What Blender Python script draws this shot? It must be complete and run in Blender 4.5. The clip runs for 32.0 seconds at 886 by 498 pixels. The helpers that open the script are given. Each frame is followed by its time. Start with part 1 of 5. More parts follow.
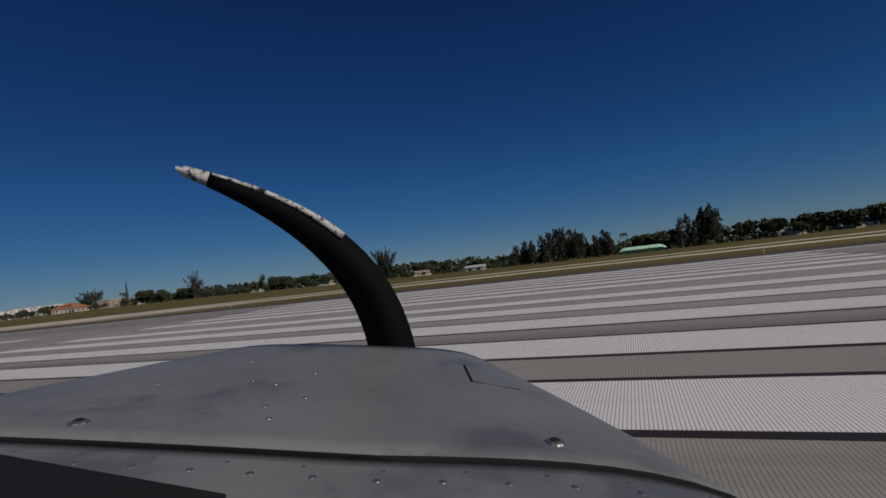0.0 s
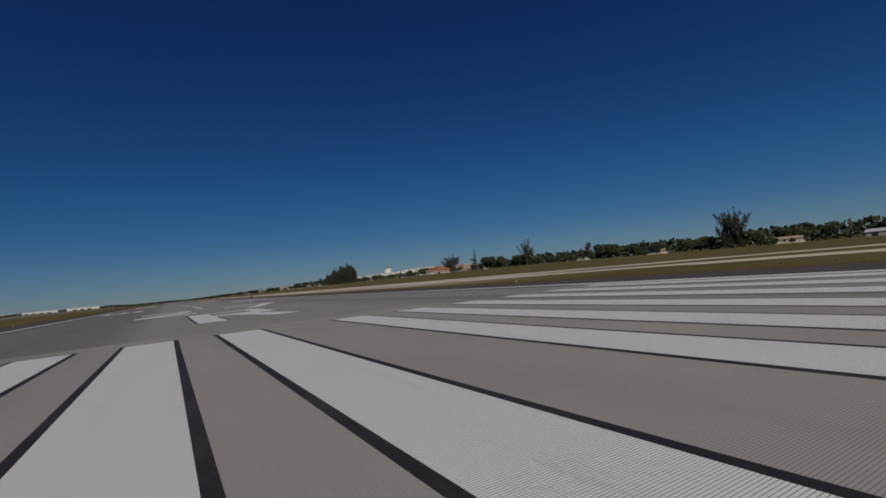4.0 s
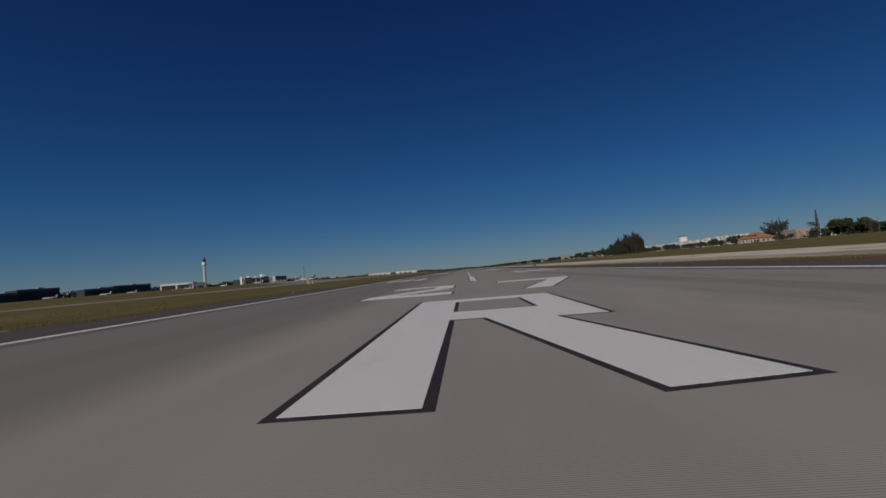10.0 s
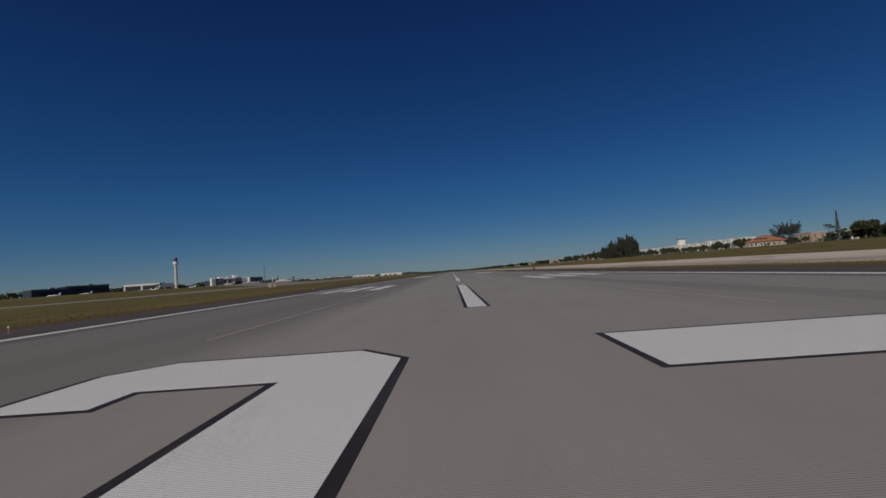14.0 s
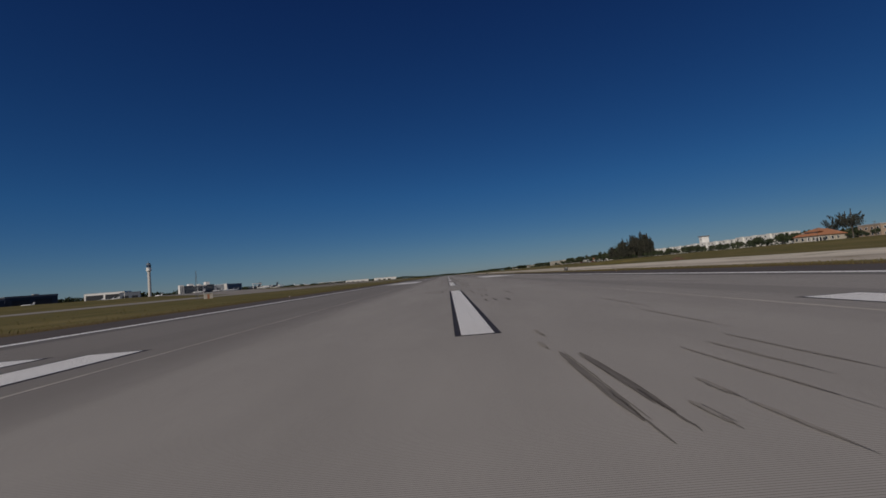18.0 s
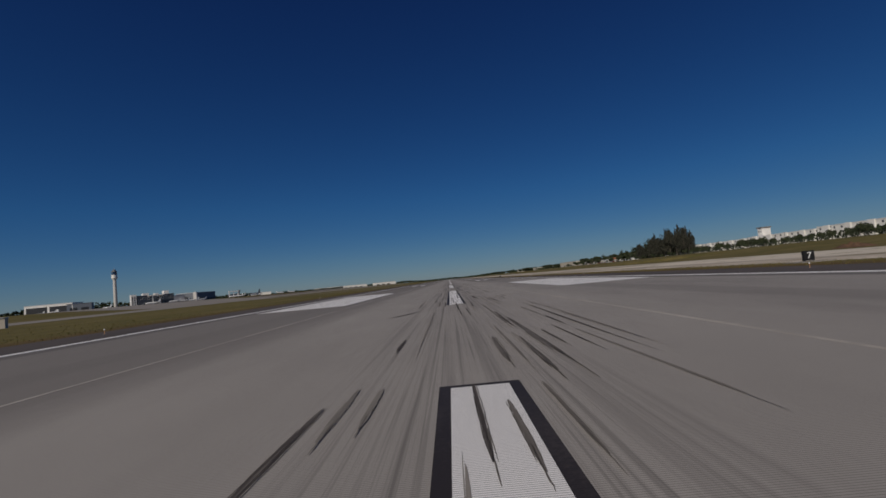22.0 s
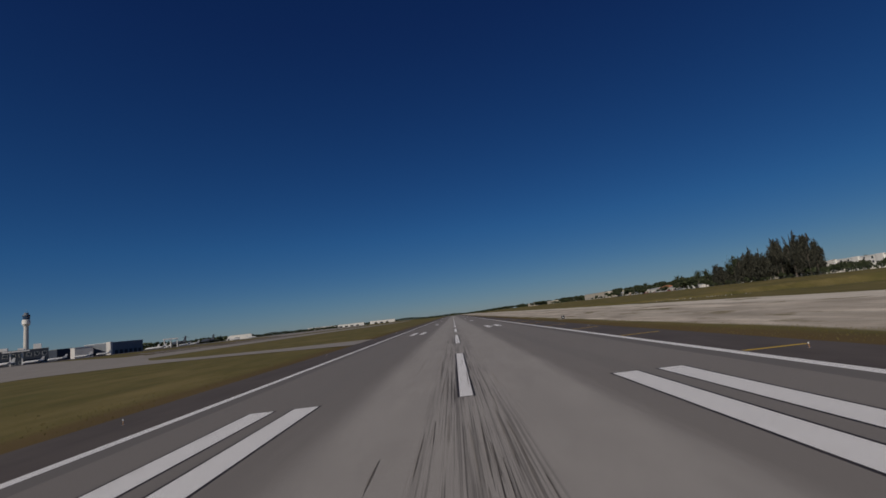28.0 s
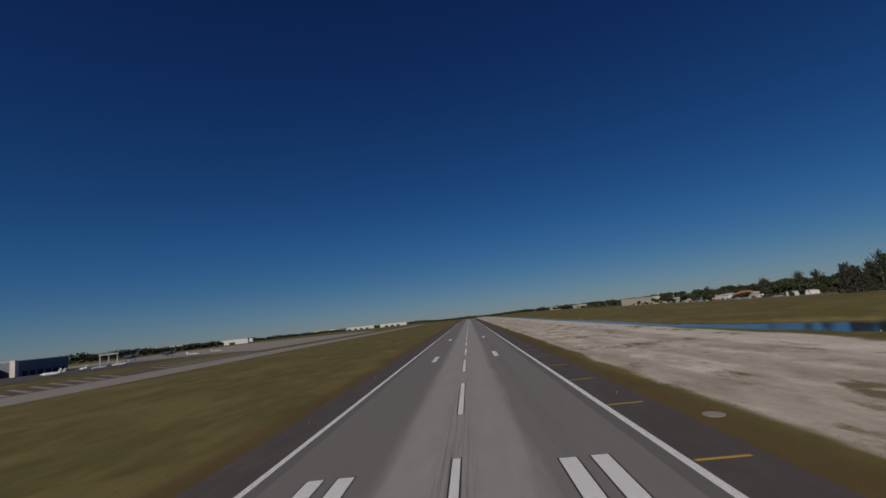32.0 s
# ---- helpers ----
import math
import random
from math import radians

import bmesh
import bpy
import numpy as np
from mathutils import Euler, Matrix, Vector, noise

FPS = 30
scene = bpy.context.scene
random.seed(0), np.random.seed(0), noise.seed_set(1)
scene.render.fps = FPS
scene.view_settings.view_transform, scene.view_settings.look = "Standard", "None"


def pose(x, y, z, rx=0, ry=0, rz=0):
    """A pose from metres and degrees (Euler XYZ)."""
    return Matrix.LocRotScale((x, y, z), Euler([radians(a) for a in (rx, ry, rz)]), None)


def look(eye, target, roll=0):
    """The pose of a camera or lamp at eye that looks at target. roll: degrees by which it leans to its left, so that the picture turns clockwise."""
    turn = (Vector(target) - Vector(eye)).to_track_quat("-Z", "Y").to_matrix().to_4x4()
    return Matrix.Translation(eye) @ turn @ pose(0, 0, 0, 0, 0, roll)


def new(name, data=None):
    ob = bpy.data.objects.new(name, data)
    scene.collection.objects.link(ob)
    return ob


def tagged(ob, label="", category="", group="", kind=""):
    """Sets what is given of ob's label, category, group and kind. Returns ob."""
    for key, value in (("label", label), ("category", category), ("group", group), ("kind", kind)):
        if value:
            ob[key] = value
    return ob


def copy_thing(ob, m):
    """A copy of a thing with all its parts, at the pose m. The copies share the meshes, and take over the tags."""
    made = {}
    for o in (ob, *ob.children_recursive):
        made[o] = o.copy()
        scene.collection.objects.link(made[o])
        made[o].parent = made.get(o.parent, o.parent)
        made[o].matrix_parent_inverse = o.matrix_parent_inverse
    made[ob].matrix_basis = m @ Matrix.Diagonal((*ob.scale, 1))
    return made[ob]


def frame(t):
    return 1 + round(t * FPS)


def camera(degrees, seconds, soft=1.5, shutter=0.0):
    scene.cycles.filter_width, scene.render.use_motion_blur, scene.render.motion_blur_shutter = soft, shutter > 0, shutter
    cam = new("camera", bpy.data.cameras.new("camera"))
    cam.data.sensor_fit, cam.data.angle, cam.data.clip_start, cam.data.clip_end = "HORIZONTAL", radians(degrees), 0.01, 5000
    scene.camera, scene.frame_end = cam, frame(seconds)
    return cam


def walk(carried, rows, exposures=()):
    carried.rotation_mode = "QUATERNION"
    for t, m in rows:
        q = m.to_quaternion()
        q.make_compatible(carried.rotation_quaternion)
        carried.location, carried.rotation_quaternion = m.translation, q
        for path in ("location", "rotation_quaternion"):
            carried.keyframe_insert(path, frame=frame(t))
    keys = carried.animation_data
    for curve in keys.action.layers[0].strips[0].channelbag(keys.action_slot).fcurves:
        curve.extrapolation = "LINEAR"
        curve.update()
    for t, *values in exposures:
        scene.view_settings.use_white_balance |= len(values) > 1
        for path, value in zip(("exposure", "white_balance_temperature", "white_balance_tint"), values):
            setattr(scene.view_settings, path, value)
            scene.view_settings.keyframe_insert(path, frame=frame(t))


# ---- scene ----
FOV = 85.7
cam = camera(FOV, 32.0, soft=1.6)
# seconds, x, y, z, heading (left of +y), pitch, roll
ROWS = [
    (0.0, -22.2, 18.02, 1.62, -68.7, 2.8, -6.6),
    (1.0, -16.95, 20.08, 1.6, -64.16, 2.85, -6.1),
    (2.0, -12.4, 22.58, 1.62, -55.35, 3.05, -6.5),
    (3.0, -8.75, 25.4, 1.63, -42.6, 3.27, -6.1),
    (5.7, -1.58, 33.79, 1.73, -13.16, 2.85, -4.82),
    (6.0, -1.38, 35.36, 1.71, -10.64, 2.83, -4.7),
    (7.0, -1.34, 39.73, 1.8, -3.72, 3.03, -5.22),
    (8.0, -0.96, 45.99, 1.77, 0.47, 2.74, -5.07),
    (9.0, -1.02, 52.32, 1.72, 2.2, 2.68, -5.03),
    (10.0, -1.0, 59.05, 1.73, 2.5, 2.59, -4.63),
    (11.0, -1.19, 66.79, 1.75, 1.56, 2.49, -4.67),
    (12.0, -0.97, 76.73, 1.73, 1.09, 2.64, -4.69),
    (13.0, -1.01, 88.42, 1.73, 1.11, 2.6, -4.37),
    (14.0, -1.1, 101.85, 1.75, 0.84, 2.76, -4.07),
    (17.0, -0.76, 151.15, 1.67, 0.38, 3.09, -4.97),
    (18.0, -0.7, 172.47, 1.67, 0.27, 3.18, -4.69),
    (19.0, -0.5, 195.62, 1.7, -0.02, 3.32, -5.52),
    (20.0, -0.2, 220.53, 1.7, -0.19, 3.39, -5.1),
    (21.0, -0.12, 247.19, 1.71, 0.18, 3.55, -5.69),
    (22.0, -0.32, 275.65, 1.7, 0.4, 3.67, -5.4),
    (23.0, 0.22, 305.22, 1.72, 0.15, 3.98, -5.51),
    (24.0, 0.45, 336.24, 1.73, 0.77, 4.22, -6.18),
    (25.0, 0.25, 368.11, 1.75, 1.78, 6.52, -8.03),
    (28.0, -0.29, 456.64, 5.6, 0.3, 7.9, -6.49),
    (29.0, 0.53, 490.42, 7.9, 0.78, 8.0, -4.3),
    (30.0, 1.49, 523.49, 10.4, 1.18, 7.8, -5.27),
    (31.0, 2.42, 557.34, 13.0, 1.79, 8.2, -4.9),
    (32.0, 3.15, 591.73, 15.9, 2.21, 8.2, -6.0),
]


def aim(x, y, z, yaw, pitch, roll):
    a, b = radians(yaw), radians(pitch)
    ahead = Vector((-math.sin(a) * math.cos(b), math.cos(a) * math.cos(b), math.sin(b)))
    return look((x, y, z), Vector((x, y, z)) + ahead * 100, roll)


walk(cam, [(t, aim(*r)) for t, *r in ROWS], [(0.0, -1.10), (6.0, -1.08), (8.0, -1.10), (17.0, -1.05), (25.0, -1.03), (28.0, -0.96), (32.0, -0.94)])

# ---- sky, sun, exposure ----
SUN_EL, SUN_AZ = 34.0, 211.0    # degrees; azimuth clockwise from +y
world = bpy.data.worlds.new("sky")
scene.world = world
world.use_nodes = True
wn, wl = world.node_tree.nodes, world.node_tree.links
sky = wn.new("ShaderNodeTexSky")
sky.sky_type = 'NISHITA'
sky.sun_disc = False
sky.sun_elevation = radians(SUN_EL)
sky.sun_rotation = radians(SUN_AZ)
sky.altitude = 0
sky.air_density, sky.dust_density, sky.ozone_density = 0.78, 0.0, 6.0
tone = wn.new("ShaderNodeHueSaturation")
tone.inputs["Saturation"].default_value = 1.2
wl.new(sky.outputs[0], tone.inputs["Color"])
_el, _az = radians(SUN_EL), radians(SUN_AZ)
toward_sun = Vector((math.sin(_az) * math.cos(_el), math.cos(_az) * math.cos(_el), math.sin(_el)))


def world_math(op, a, b):
    n = wn.new("ShaderNodeMath")
    n.operation = op
    for sock, v in zip(n.inputs, (a, b)):
        if isinstance(v, (int, float)):
            sock.default_value = v
        else:
            wl.new(v, sock)
    return n.outputs[0]


# light scattered many times evens the sky out between its sunward and its far side
way = wn.new("ShaderNodeTexCoord").outputs["Generated"]
dot = wn.new("ShaderNodeVectorMath")
dot.operation = 'DOT_PRODUCT'
wl.new(way, dot.inputs[0])
dot.inputs[1].default_value = toward_sun
phase = world_math('DIVIDE', 1.0, world_math('ADD', 1.0, world_math('MULTIPLY', 0.45, world_math('MULTIPLY', dot.outputs["Value"], dot.outputs["Value"]))))
height = wn.new("ShaderNodeSeparateXYZ")
wl.new(way, height.inputs[0])
hue = wn.new("ShaderNodeValToRGB")
for k, (p, c) in enumerate(((0.0, (0.49, 0.555, 0.69)), (0.055, (0.55, 0.615, 0.70)), (0.17, (0.51, 0.648, 0.76)), (0.55, (0.59, 0.433, 0.632)))):
    e = hue.color_ramp.elements[k] if k < 2 else hue.color_ramp.elements.new(p)
    e.position, e.color = p, (*c, 1)
wl.new(height.outputs[2], hue.inputs[0])
cool = wn.new("ShaderNodeMix")
cool.data_type, cool.blend_type = 'RGBA', 'MULTIPLY'
cool.inputs[0].default_value = 1.0
wl.new(tone.outputs[0], cool.inputs[6])
wl.new(hue.outputs[0], cool.inputs[7])
wl.new(cool.outputs[2], wn["Background"].inputs[0])
wl.new(world_math('MULTIPLY', phase, 0.1035), wn["Background"].inputs[1])
sun_data = bpy.data.lights.new("sun", 'SUN')
sun_data.energy, sun_data.angle, sun_data.color = 5.0, radians(0.53), (1.0, 0.91, 0.79)
sun = new("sun", sun_data)
sun.matrix_world = look(toward_sun * 500, (0, 0, 0))
scene.view_settings.exposure = -1.05

# ---- materials ----
class Mat:
    """A small builder of node materials."""

    def __init__(self, name, rough=0.8, metal=0.0, spec=0.5):
        self.m = bpy.data.materials.new(name)
        self.m.use_nodes = True
        self.n, self.l = self.m.node_tree.nodes, self.m.node_tree.links
        self.b = self.n["Principled BSDF"]
        self.b.inputs["Roughness"].default_value = rough
        self.b.inputs["Metallic"].default_value = metal
        self.b.inputs["Specular IOR Level"].default_value = spec
        geo = self.n.new("ShaderNodeNewGeometry")
        self.pos = geo.outputs["Position"]
        self.island = geo.outputs["Random Per Island"]
        self.rand = self.n.new("ShaderNodeObjectInfo").outputs["Random"]
        self.obj = self.n.new("ShaderNodeTexCoord").outputs["Object"]

    def scaled(self, vec, s):
        n = self.n.new("ShaderNodeVectorMath")
        n.operation = 'MULTIPLY'
        self.l.new(vec, n.inputs[0])
        n.inputs[1].default_value = s
        return n.outputs[0]

    def noise(self, vec, scale, detail=4.0, rough=0.6):
        n = self.n.new("ShaderNodeTexNoise")
        n.inputs["Scale"].default_value = scale
        n.inputs["Detail"].default_value = detail
        n.inputs["Roughness"].default_value = rough
        self.l.new(vec, n.inputs["Vector"])
        return n.outputs["Fac"]

    def ramp(self, fac, *stops):
        n = self.n.new("ShaderNodeValToRGB")
        e = n.color_ramp.elements
        while len(e) < len(stops):
            e.new(0.5)
        for el, (p, c) in zip(e, stops):
            el.position = p
            el.color = c if len(c) == 4 else (*c, 1)
        self.l.new(fac, n.inputs[0])
        return n.outputs[0]

    def math(self, op, a, b=None, clamp=False):
        n = self.n.new("ShaderNodeMath")
        n.operation, n.use_clamp = op, clamp
        for i, v in enumerate((a, b)):
            if v is None:
                continue
            if isinstance(v, (int, float)):
                n.inputs[i].default_value = v
            else:
                self.l.new(v, n.inputs[i])
        return n.outputs[0]

    def band(self, v, a, b, c, d):
        """0 below a, rising to 1 at b, 1 to c, falling to 0 at d."""
        up = self.n.new("ShaderNodeMapRange")
        dn = self.n.new("ShaderNodeMapRange")
        for n, (p, q) in ((up, (a, b)), (dn, (d, c))):
            n.inputs[1].default_value, n.inputs[2].default_value = p, q
            n.interpolation_type = 'SMOOTHSTEP'
            self.l.new(v, n.inputs[0])
        return self.math('MULTIPLY', up.outputs[0], dn.outputs[0])

    def axis(self, k, vec=None):
        n = self.n.new("ShaderNodeSeparateXYZ")
        self.l.new(vec or self.pos, n.inputs[0])
        return n.outputs[k]

    def mix(self, fac, a, b, mode='MIX'):
        n = self.n.new("ShaderNodeMix")
        n.data_type, n.blend_type = 'RGBA', mode
        for sock, v in ((n.inputs[0], fac), (n.inputs[6], a), (n.inputs[7], b)):
            if isinstance(v, (int, float)):
                sock.default_value = v
            elif isinstance(v, tuple):
                sock.default_value = v if len(v) == 4 else (*v, 1)
            else:
                self.l.new(v, sock)
        return n.outputs[2]

    def color(self, c):
        if isinstance(c, tuple):
            self.b.inputs["Base Color"].default_value = c if len(c) == 4 else (*c, 1)
        else:
            self.l.new(c, self.b.inputs["Base Color"])
        return self

    def rough(self, r):
        self.l.new(r, self.b.inputs["Roughness"])
        return self

    def bump(self, h, strength=0.3, dist=0.02):
        n = self.n.new("ShaderNodeBump")
        n.inputs["Strength"].default_value, n.inputs["Distance"].default_value = strength, dist
        self.l.new(h, n.inputs["Height"])
        self.l.new(n.outputs[0], self.b.inputs["Normal"])
        return self


def plain(name, col, rough=0.7, metal=0.0, var=0.15, scale=3.0, spec=0.4, obj=True):
    """A painted or raw surface with two scales of tone and a fine relief."""
    m = Mat(name, rough, metal, spec)
    v = m.obj if obj else m.pos
    big, fine = m.noise(v, scale * 0.25, 3), m.noise(v, scale * 6, 4)
    tone = m.math('ADD', m.math('MULTIPLY', big, 0.65), m.math('MULTIPLY', fine, 0.35))
    lo = tuple(c * (1 - var) for c in col[:3])
    hi = tuple(min(1, c * (1 + var)) for c in col[:3])
    m.color(m.ramp(tone, (0.3, lo), (0.7, hi))).bump(fine, 0.15, 0.01)
    return m.m


def groove(m):
    """Fine saw-cut grooves across the runway, 38 mm apart."""
    y = m.axis(1)
    saw = m.math('FRACT', m.math('MULTIPLY', y, 1 / 0.0381))
    return m.band(saw, 0.0, 0.08, 0.2, 0.3)


def pavement(name, base, dark, rubber=True, cut=True):
    m = Mat(name, 0.85, 0, 0.3)
    x, y = m.axis(0), m.axis(1)
    mottled = m.noise(m.scaled(m.pos, (1, 0.25, 1)), 0.35, 6, 0.65)
    speck = m.noise(m.pos, 40, 3, 0.7)
    col = m.mix(m.ramp(mottled, (0.3, (0, 0, 0)), (0.72, (1, 1, 1))), dark, base)
    col = m.mix(m.math('MULTIPLY', speck, 0.35), col, tuple(c * 0.6 for c in base[:3]))
    if rubber:
        ax = m.math('ABSOLUTE', x)
        # outer lanes are older and browner than the keel, with a dark strip along the paving joint
        edge_noise = m.noise(m.scaled(m.pos, (0.5, 0.03, 1)), 1, 4, 0.6)
        outer = m.band(m.math('ADD', ax, m.math('MULTIPLY', edge_noise, 4.0)), 9.0, 11.5, 90, 91)
        col = m.mix(m.math('MULTIPLY', outer, 0.4), col, (0.285, 0.262, 0.25))
        aged = m.math('MULTIPLY', outer, m.band(y, 380, 450, 9000, 9001))
        col = m.mix(m.math('MULTIPLY', aged, 0.65), col, (0.125, 0.108, 0.098))
        # south lanes: darker asphalt, plus the dimmer left of the view put into colour
        south = m.math('MULTIPLY', m.band(m.math('SUBTRACT', m.math('MULTIPLY', x, -1.0), m.math('MULTIPLY', edge_noise, 3.0)), 4.5, 7.5, 90, 91), m.band(y, 54.3, 54.6, 9000, 9001))
        col = m.mix(m.math('MULTIPLY', south, 0.7), col, (0.165, 0.148, 0.138))
        joint = m.band(m.math('ADD', ax, m.math('MULTIPLY', edge_noise, 1.2)), 11.6, 12.6, 14.2, 14.8)
        col = m.mix(m.math('MULTIPLY', joint, 0.45), col, (0.16, 0.148, 0.14))
        blotch = m.ramp(m.noise(m.scaled(m.pos, (0.35, 0.06, 1)), 1, 5, 0.7), (0.52, (0, 0, 0)), (0.66, (1, 1, 1)))
        col = m.mix(m.math('MULTIPLY', m.math('MULTIPLY', outer, blotch), 0.35), col, (0.17, 0.152, 0.142))
        rim = m.band(m.math('ADD', ax, m.math('MULTIPLY', m.noise(m.scaled(m.pos, (1, 0.05, 1)), 1, 2), 0.3)), 20.3, 20.45, 90, 91)
        col = m.mix(m.math('MULTIPLY', m.math('MULTIPLY', rim, m.band(y, 54.3, 54.6, 9000, 9001)), 0.85), col, (0.075, 0.07, 0.07))
        # pavement change beyond the threshold bars
        old = m.band(y, 54.3, 54.6, 9000, 9001)
        col = m.mix(m.math('MULTIPLY', old, 0.38), col, tuple(c * 0.7 for c in dark[:3]))
        # rubber laid down by tyres, drawn out along the runway: broad smears and fine lines
        zone = m.band(y, 190, 390, 480, 800)
        lane = m.band(m.math('ADD', ax, m.math('MULTIPLY', m.noise(m.scaled(m.pos, (0.8, 0.01, 1)), 1, 2), 2.0)), -1, 0, 2.0, 4.2)
        for sx, sy, lo, hi, amount in ((2.6, 0.02, 0.52, 0.64, 0.6), (6.5, 0.035, 0.54, 0.62, 0.8), (17, 0.07, 0.55, 0.63, 0.6)):
            streak = m.ramp(m.noise(m.scaled(m.pos, (sx, sy, 1)), 1.0, 4, 0.65), (lo, (0, 0, 0)), (hi, (1, 1, 1)))
            fac = m.math('MULTIPLY', m.math('MULTIPLY', streak, lane), m.math('MULTIPLY', zone, amount))
            col = m.mix(fac, col, (0.06, 0.054, 0.05))
    if cut:
        g = groove(m)
        col = m.mix(m.math('MULTIPLY', g, 0.62), col, tuple(c * 0.28 for c in dark[:3]))
    m.color(col).bump(m.math('ADD', m.math('MULTIPLY', speck, 0.6), m.noise(m.pos, 6, 3)), 0.25, 0.006)
    return m.m


M_RUNWAY = pavement("grooved_runway_asphalt", (0.52, 0.486, 0.452), (0.40, 0.374, 0.348))
M_SHOULDER = pavement("dark_shoulder_asphalt", (0.125, 0.106, 0.096), (0.082, 0.069, 0.063), False, False)
M_APRON = pavement("pale_concrete", (0.36, 0.33, 0.295), (0.26, 0.238, 0.215), False, False)


def paint(name, col, worn, wear=0.5, cut=True, scuff=True):
    m = Mat(name, 0.6, 0, 0.4)
    a = m.noise(m.scaled(m.pos, (1, 0.3, 1)), 0.9, 6, 0.7)
    b = m.noise(m.pos, 14, 4, 0.7)
    t = m.math('ADD', m.math('MULTIPLY', a, 0.6), m.math('MULTIPLY', b, 0.4))
    c = m.mix(m.ramp(t, (wear - 0.12, (1, 1, 1)), (wear + 0.1, (0, 0, 0))), col, worn)
    if scuff:
        s = m.noise(m.scaled(m.pos, (4.0, 0.12, 1)), 1.0, 5, 0.7)
        c = m.mix(m.math('MULTIPLY', m.ramp(s, (0.58, (0, 0, 0)), (0.72, (1, 1, 1))), 0.35), c, worn)
    if cut:
        c = m.mix(m.math('MULTIPLY', groove(m), 0.7), c, (0.05, 0.048, 0.046))
    m.color(c).bump(b, 0.1, 0.004)
    m.b.inputs["Specular IOR Level"].default_value = 0.2
    return m.m


M_WHITE = paint("white_runway_paint", (0.92, 0.905, 0.89), (0.66, 0.635, 0.61), 0.36)
M_BLACK = paint("black_border_paint", (0.036, 0.029, 0.029), (0.095, 0.082, 0.076), 0.42, True, False)
M_YELLOW = paint("yellow_paint", (0.52, 0.35, 0.05), (0.36, 0.26, 0.10), 0.40, False)


def tyre_material(name, fresh, worn, spread):
    m = Mat(name, 0.85, 0, 0.2)
    s = m.noise(m.scaled(m.pos, (26, 0.5, 1)), 1.0, 5, 0.75)
    t = m.mix(m.ramp(s, (0.46, (0, 0, 0)), (0.70, (1, 1, 1))), fresh, worn)
    # some marks are fresh and black, others nearly worn away
    c = m.mix(m.math('MULTIPLY', m.math('POWER', m.rand, 1.5), spread), t, (0.33, 0.305, 0.275))
    m.color(m.mix(m.math('MULTIPLY', groove(m), 0.35), c, (0.10, 0.094, 0.088)))
    return m.m


M_TYRE = tyre_material("tyre_rubber_mark", (0.058, 0.048, 0.046), (0.22, 0.20, 0.18), 0.7)
M_TYRE_OLD = tyre_material("old_tyre_rubber_mark", (0.285, 0.26, 0.235), (0.35, 0.325, 0.295), 0.5)


